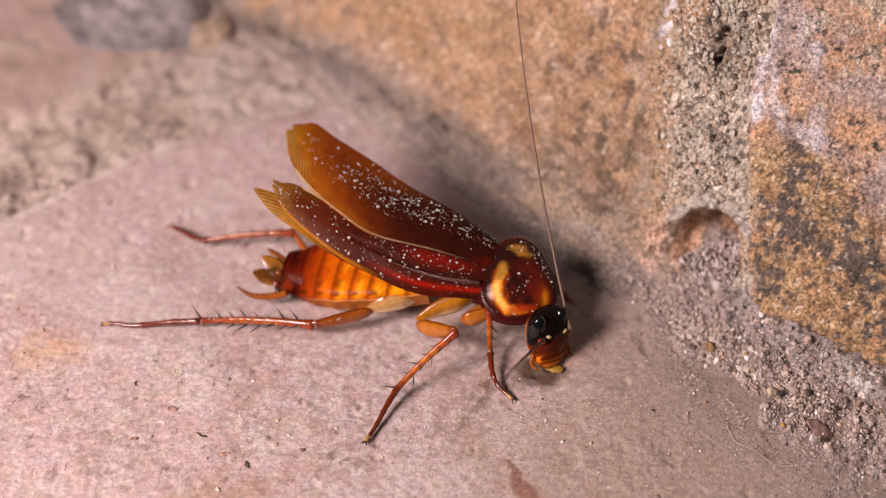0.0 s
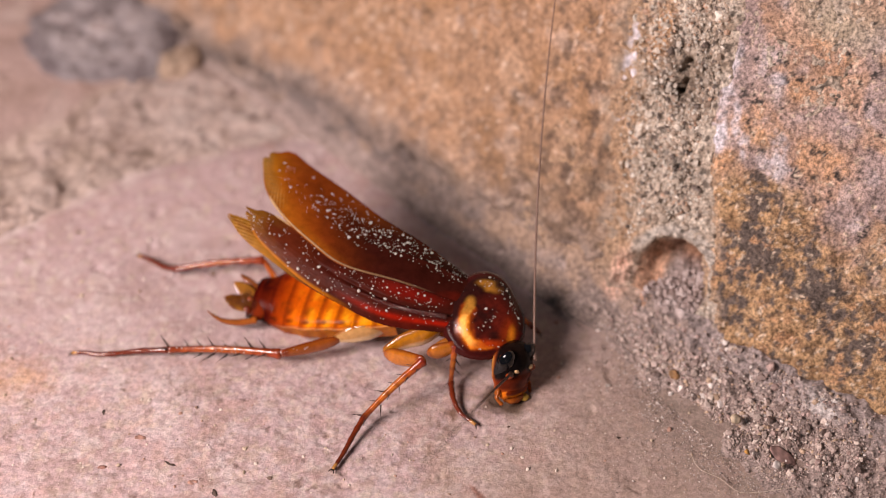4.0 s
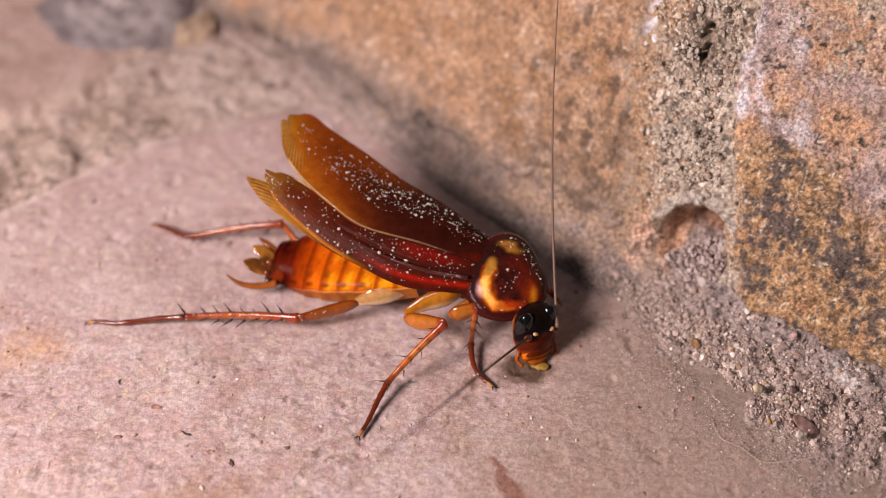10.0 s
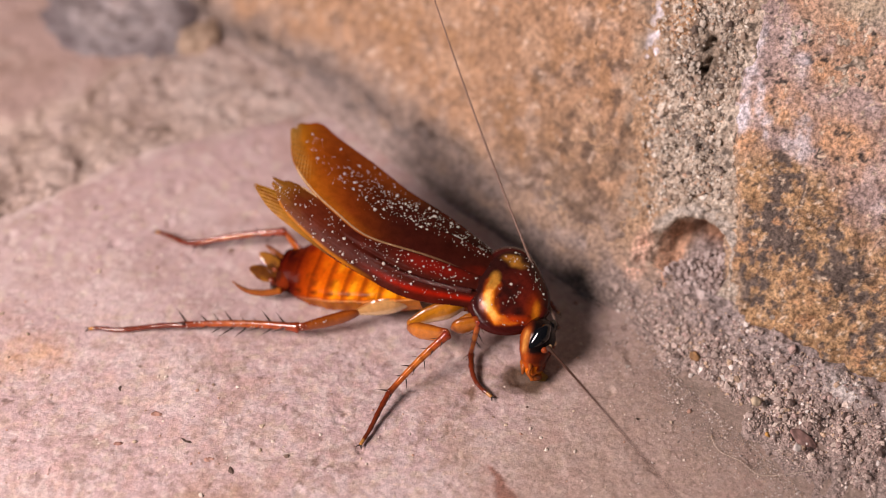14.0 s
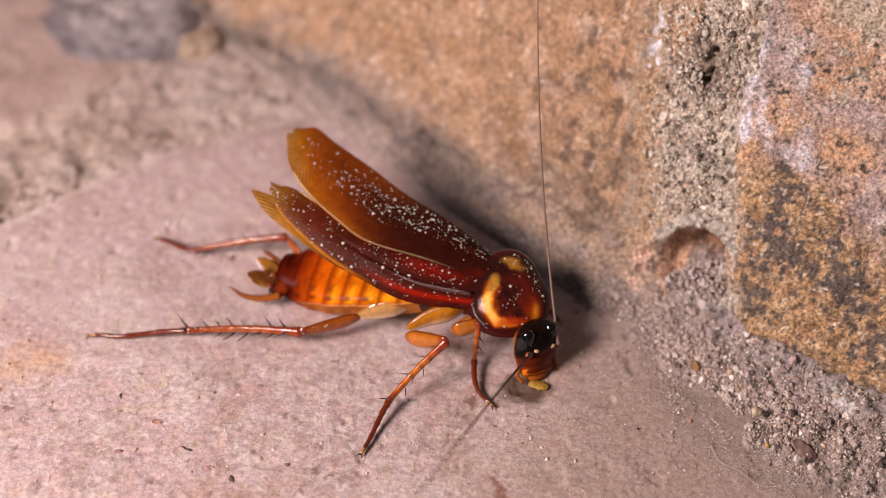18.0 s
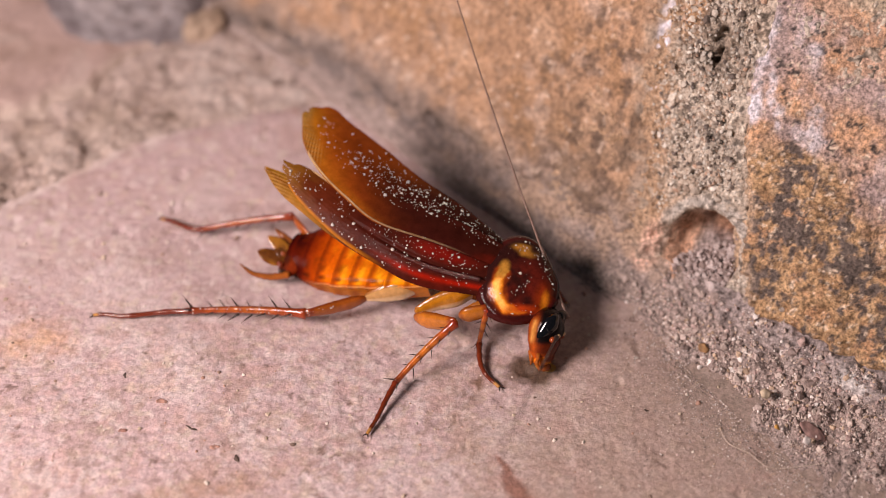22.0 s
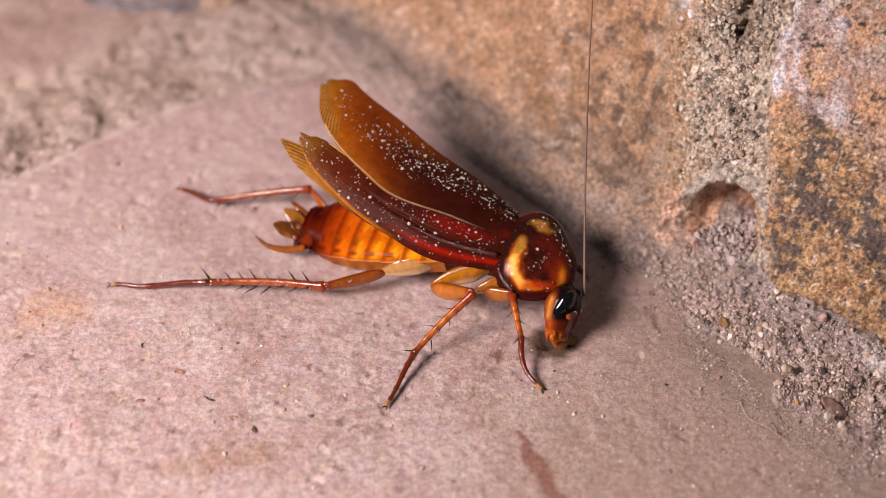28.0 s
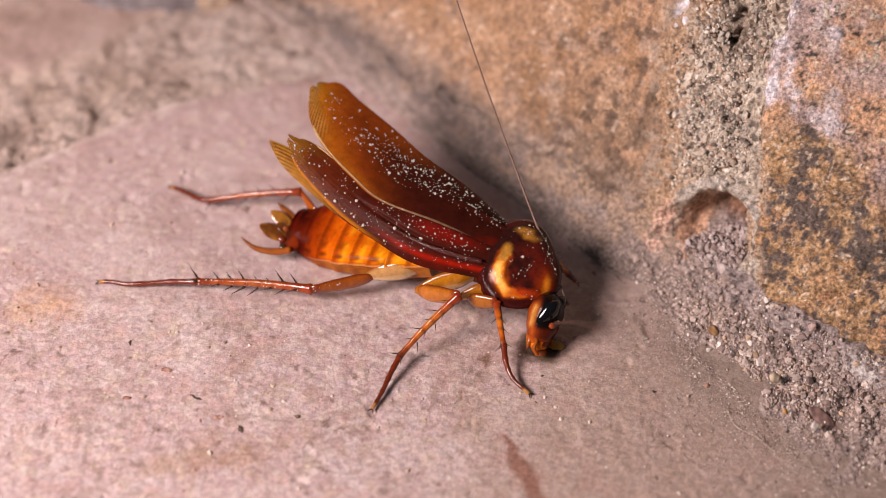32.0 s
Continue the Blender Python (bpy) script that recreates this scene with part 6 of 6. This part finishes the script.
RIGHT_FEELER_ROWS = [
    (0.0, pose(0.01679, -0.00297, 0.00454, 0.00, -37.14, -88.71)),
    (0.5, pose(0.01689, -0.00304, 0.00456, 0.00, -28.40, -99.28)),
    (1.0, pose(0.01702, -0.00325, 0.00461, 0.00, -43.05, -85.41)),
    (2.0, pose(0.01710, -0.00342, 0.00470, 0.00, -28.11, -96.28)),
    (3.0, pose(0.01724, -0.00417, 0.00449, 0.00, -32.06, -104.61)),
    (3.5, pose(0.01705, -0.00401, 0.00453, -0.00, -33.65, -90.09)),
    (5.5, pose(0.01842, -0.00338, 0.00482, -0.00, -43.81, -87.58)),
    (6.0, pose(0.01835, -0.00337, 0.00478, -0.00, -45.66, -86.83)),
    (7.0, pose(0.01707, -0.00313, 0.00459, 0.00, -42.19, -85.49)),
    (7.5, pose(0.01654, -0.00303, 0.00448, 0.00, -41.79, -85.95)),
    (8.0, pose(0.01675, -0.00339, 0.00471, 0.00, -26.87, -98.23)),
    (8.5, pose(0.01669, -0.00298, 0.00436, -0.00, -35.41, -86.54)),
    (9.0, pose(0.01699, -0.00274, 0.00459, 0.00, -44.76, -88.34)),
    (10.0, pose(0.01688, -0.00288, 0.00448, -0.00, -28.70, -98.74)),
    (10.5, pose(0.01702, -0.00301, 0.00455, -0.00, -32.70, -102.34)),
    (11.0, pose(0.01708, -0.00321, 0.00445, -0.00, -33.19, -110.34)),
    (11.5, pose(0.01718, -0.00312, 0.00473, 0.00, -32.43, -106.05)),
    (12.0, pose(0.01690, -0.00315, 0.00440, 0.00, -26.34, -97.12)),
    (12.5, pose(0.01700, -0.00334, 0.00452, 0.00, -28.42, -100.59)),
    (13.0, pose(0.01722, -0.00348, 0.00464, -0.00, -34.90, -90.50)),
    (13.5, pose(0.01718, -0.00363, 0.00448, 0.00, -41.86, -82.67)),
    (14.0, pose(0.01885, -0.00253, 0.00482, -0.00, -21.67, -51.20)),
    (14.5, pose(0.01793, -0.00265, 0.00465, -0.00, -43.08, -72.59)),
    (16.5, pose(0.01682, -0.00311, 0.00464, 0.00, -28.20, -95.85)),
    (17.0, pose(0.01645, -0.00282, 0.00449, 0.00, -27.85, -97.84)),
    (18.0, pose(0.01680, -0.00234, 0.00439, -0.00, -27.80, -92.34)),
    (18.5, pose(0.01704, -0.00264, 0.00470, -0.00, -30.43, -81.91)),
    (19.0, pose(0.01687, -0.00273, 0.00452, -0.00, -19.52, -95.20)),
    (19.5, pose(0.01694, -0.00259, 0.00442, -0.00, -20.72, -97.01)),
    (20.0, pose(0.01706, -0.00263, 0.00465, -0.00, -21.44, -99.80)),
    (20.5, pose(0.01709, -0.00298, 0.00449, 0.00, -25.80, -97.70)),
    (21.0, pose(0.01817, -0.00263, 0.00467, 0.00, -38.08, -75.54)),
    (21.5, pose(0.01890, -0.00276, 0.00467, 0.00, -32.65, -90.60)),
    (22.0, pose(0.01882, -0.00254, 0.00487, 0.00, -36.70, -83.39)),
    (22.5, pose(0.01868, -0.00330, 0.00484, 0.00, -31.43, -85.80)),
    (23.0, pose(0.01837, -0.00354, 0.00469, 0.00, -43.26, -81.19)),
    (24.0, pose(0.01854, -0.00328, 0.00477, 0.00, -42.93, -83.59)),
    (25.0, pose(0.01853, -0.00326, 0.00469, 0.00, -42.70, -82.88)),
    (25.5, pose(0.01866, -0.00334, 0.00483, 0.00, -42.66, -82.72)),
    (27.5, pose(0.01870, -0.00304, 0.00476, 0.00, -44.25, -79.99)),
    (28.0, pose(0.01861, -0.00315, 0.00488, -0.00, -43.71, -79.49)),
    (28.5, pose(0.01854, -0.00311, 0.00472, 0.00, -21.61, -97.98)),
    (29.0, pose(0.01863, -0.00307, 0.00477, 0.00, -43.54, -80.07)),
    (29.5, pose(0.01868, -0.00309, 0.00491, 0.00, -39.65, -76.08)),
    (30.0, pose(0.01858, -0.00315, 0.00470, 0.00, -45.68, -79.43)),
    (31.0, pose(0.01840, -0.00331, 0.00476, -0.00, -35.17, -75.38)),
    (31.5, pose(0.01818, -0.00384, 0.00487, 0.00, -43.93, -78.00)),
    (32.0, pose(0.01820, -0.00383, 0.00475, 0.00, -49.50, -67.58)),
]
# where the feet rest when they shift, in mm, from the pose they are built in
MID_STEPS = [(0.0, -0.9, -0.75), (6.5, -0.85, -0.7), (7.5, -0.45, -0.35), (9.5, -0.25, -0.15), (12.0, 0, 0), (32.0, 0, 0)]
FRONT_STEPS = [(0.0, 0.9, -1.1), (5.5, 0.4, -0.9), (7.0, 0.4, -0.9), (7.5, 0, 0), (22.0, 0, 0), (22.5, 3.4, -2.9), (32.0, 3.4, -2.9)]
# how the front knee moves ahead of the body when the leg stretches
KNEE_STEPS = [(0.0, 0, 0), (22.0, 0, 0), (22.5, 1.25, -1.1), (32.0, 1.25, -1.1)]
NO_STEPS = [(0.0, 0, 0), (32.0, 0, 0)]


def leg_rows(ob, steps):
    """The hip goes with the body and the leg turns so that the foot stays where it stands."""
    hip, foot = Vector(HIPS[ob.name]), Vector(FEET[ob.name])
    table = np.array(steps, float)
    rows = []
    for t, m in BODY_ROWS:
        at = m @ (hip * MM) / MM
        goal = foot + Vector((np.interp(t, table[:, 0], table[:, 1]), np.interp(t, table[:, 0], table[:, 2]), 0))
        slack = (goal - at).length - (foot - hip).length
        at = at + (goal - at).normalized() * max(-0.6, min(slack, 2.2))
        turn = (foot - hip).rotation_difference(goal - at)
        rows.append((t, Matrix.Translation(at * MM) @ turn.to_matrix().to_4x4()))
    return rows


def bent_leg_rows(ob, steps, knee, ankle, bends):
    """Rows of a leg that bends: the thigh, what turns about the knee, and what turns about the ankle."""
    hip, foot, knee, ankle = Vector(HIPS[ob.name]), Vector(FEET[ob.name]), Vector(knee), Vector(ankle)
    table, lead = np.array(steps, float), np.array(bends, float)
    l1, l2 = (ankle - knee).length, (foot - ankle).length
    thigh, shin, toes = [], [], []
    for t, m in BODY_ROWS:
        at = m @ (hip * MM) / MM
        joint = m @ (knee * MM) / MM + Vector((np.interp(t, lead[:, 0], lead[:, 1]), np.interp(t, lead[:, 0], lead[:, 2]), 0))
        goal = foot + Vector((np.interp(t, table[:, 0], table[:, 1]), np.interp(t, table[:, 0], table[:, 2]), 0))
        way = goal - joint
        far = min(way.length, 0.99 * (l1 + l2))
        way.normalize()
        goal = joint + way * far
        along = (l1 * l1 - l2 * l2 + far * far) / (2 * far)
        side = (ankle - knee) - way * (ankle - knee).dot(way)
        bow = joint + way * along + side.normalized() * math.sqrt(max(0.0, l1 * l1 - along * along))
        turn = (knee - hip).rotation_difference(joint - at)
        at = joint - turn @ (knee - hip)
        back = turn.inverted()
        bend = (ankle - knee).rotation_difference(back @ (bow - joint))
        flex = (foot - ankle).rotation_difference(back @ (goal - bow))
        thigh.append((t, Matrix.Translation(at * MM) @ turn.to_matrix().to_4x4()))
        shin.append((t, Matrix.Translation((knee - hip) * MM) @ bend.to_matrix().to_4x4() @ Matrix.Translation((hip - knee) * MM)))
        toes.append((t, Matrix.Translation(back @ (bow - at) * MM) @ flex.to_matrix().to_4x4() @ Matrix.Translation((hip - ankle) * MM)))
    return thigh, shin, toes


def motions():
    walk(body, BODY_ROWS)
    walk(head, HEAD_ROWS)
    walk(feeler_left, LEFT_FEELER_ROWS)
    walk(feeler_right, RIGHT_FEELER_ROWS)
    for ob, steps in ((hind_right, NO_STEPS), (mid_right, MID_STEPS), (hind_left, NO_STEPS), (mid_left, NO_STEPS), (front_left, NO_STEPS)):
        walk(ob, leg_rows(ob, steps))
    thigh, shin, toes = bent_leg_rows(front_right, FRONT_STEPS, FRONT_KNEE, FRONT_ANKLE, KNEE_STEPS)
    walk(front_right, thigh)
    for piece in front_right.children:
        rest = Matrix.LocRotScale(piece.location, piece.rotation_euler, piece.scale)
        walk(piece, [(t, m @ rest) for t, m in (toes if piece.name[:4] in ("tars", "claw") else shin)])


motions()
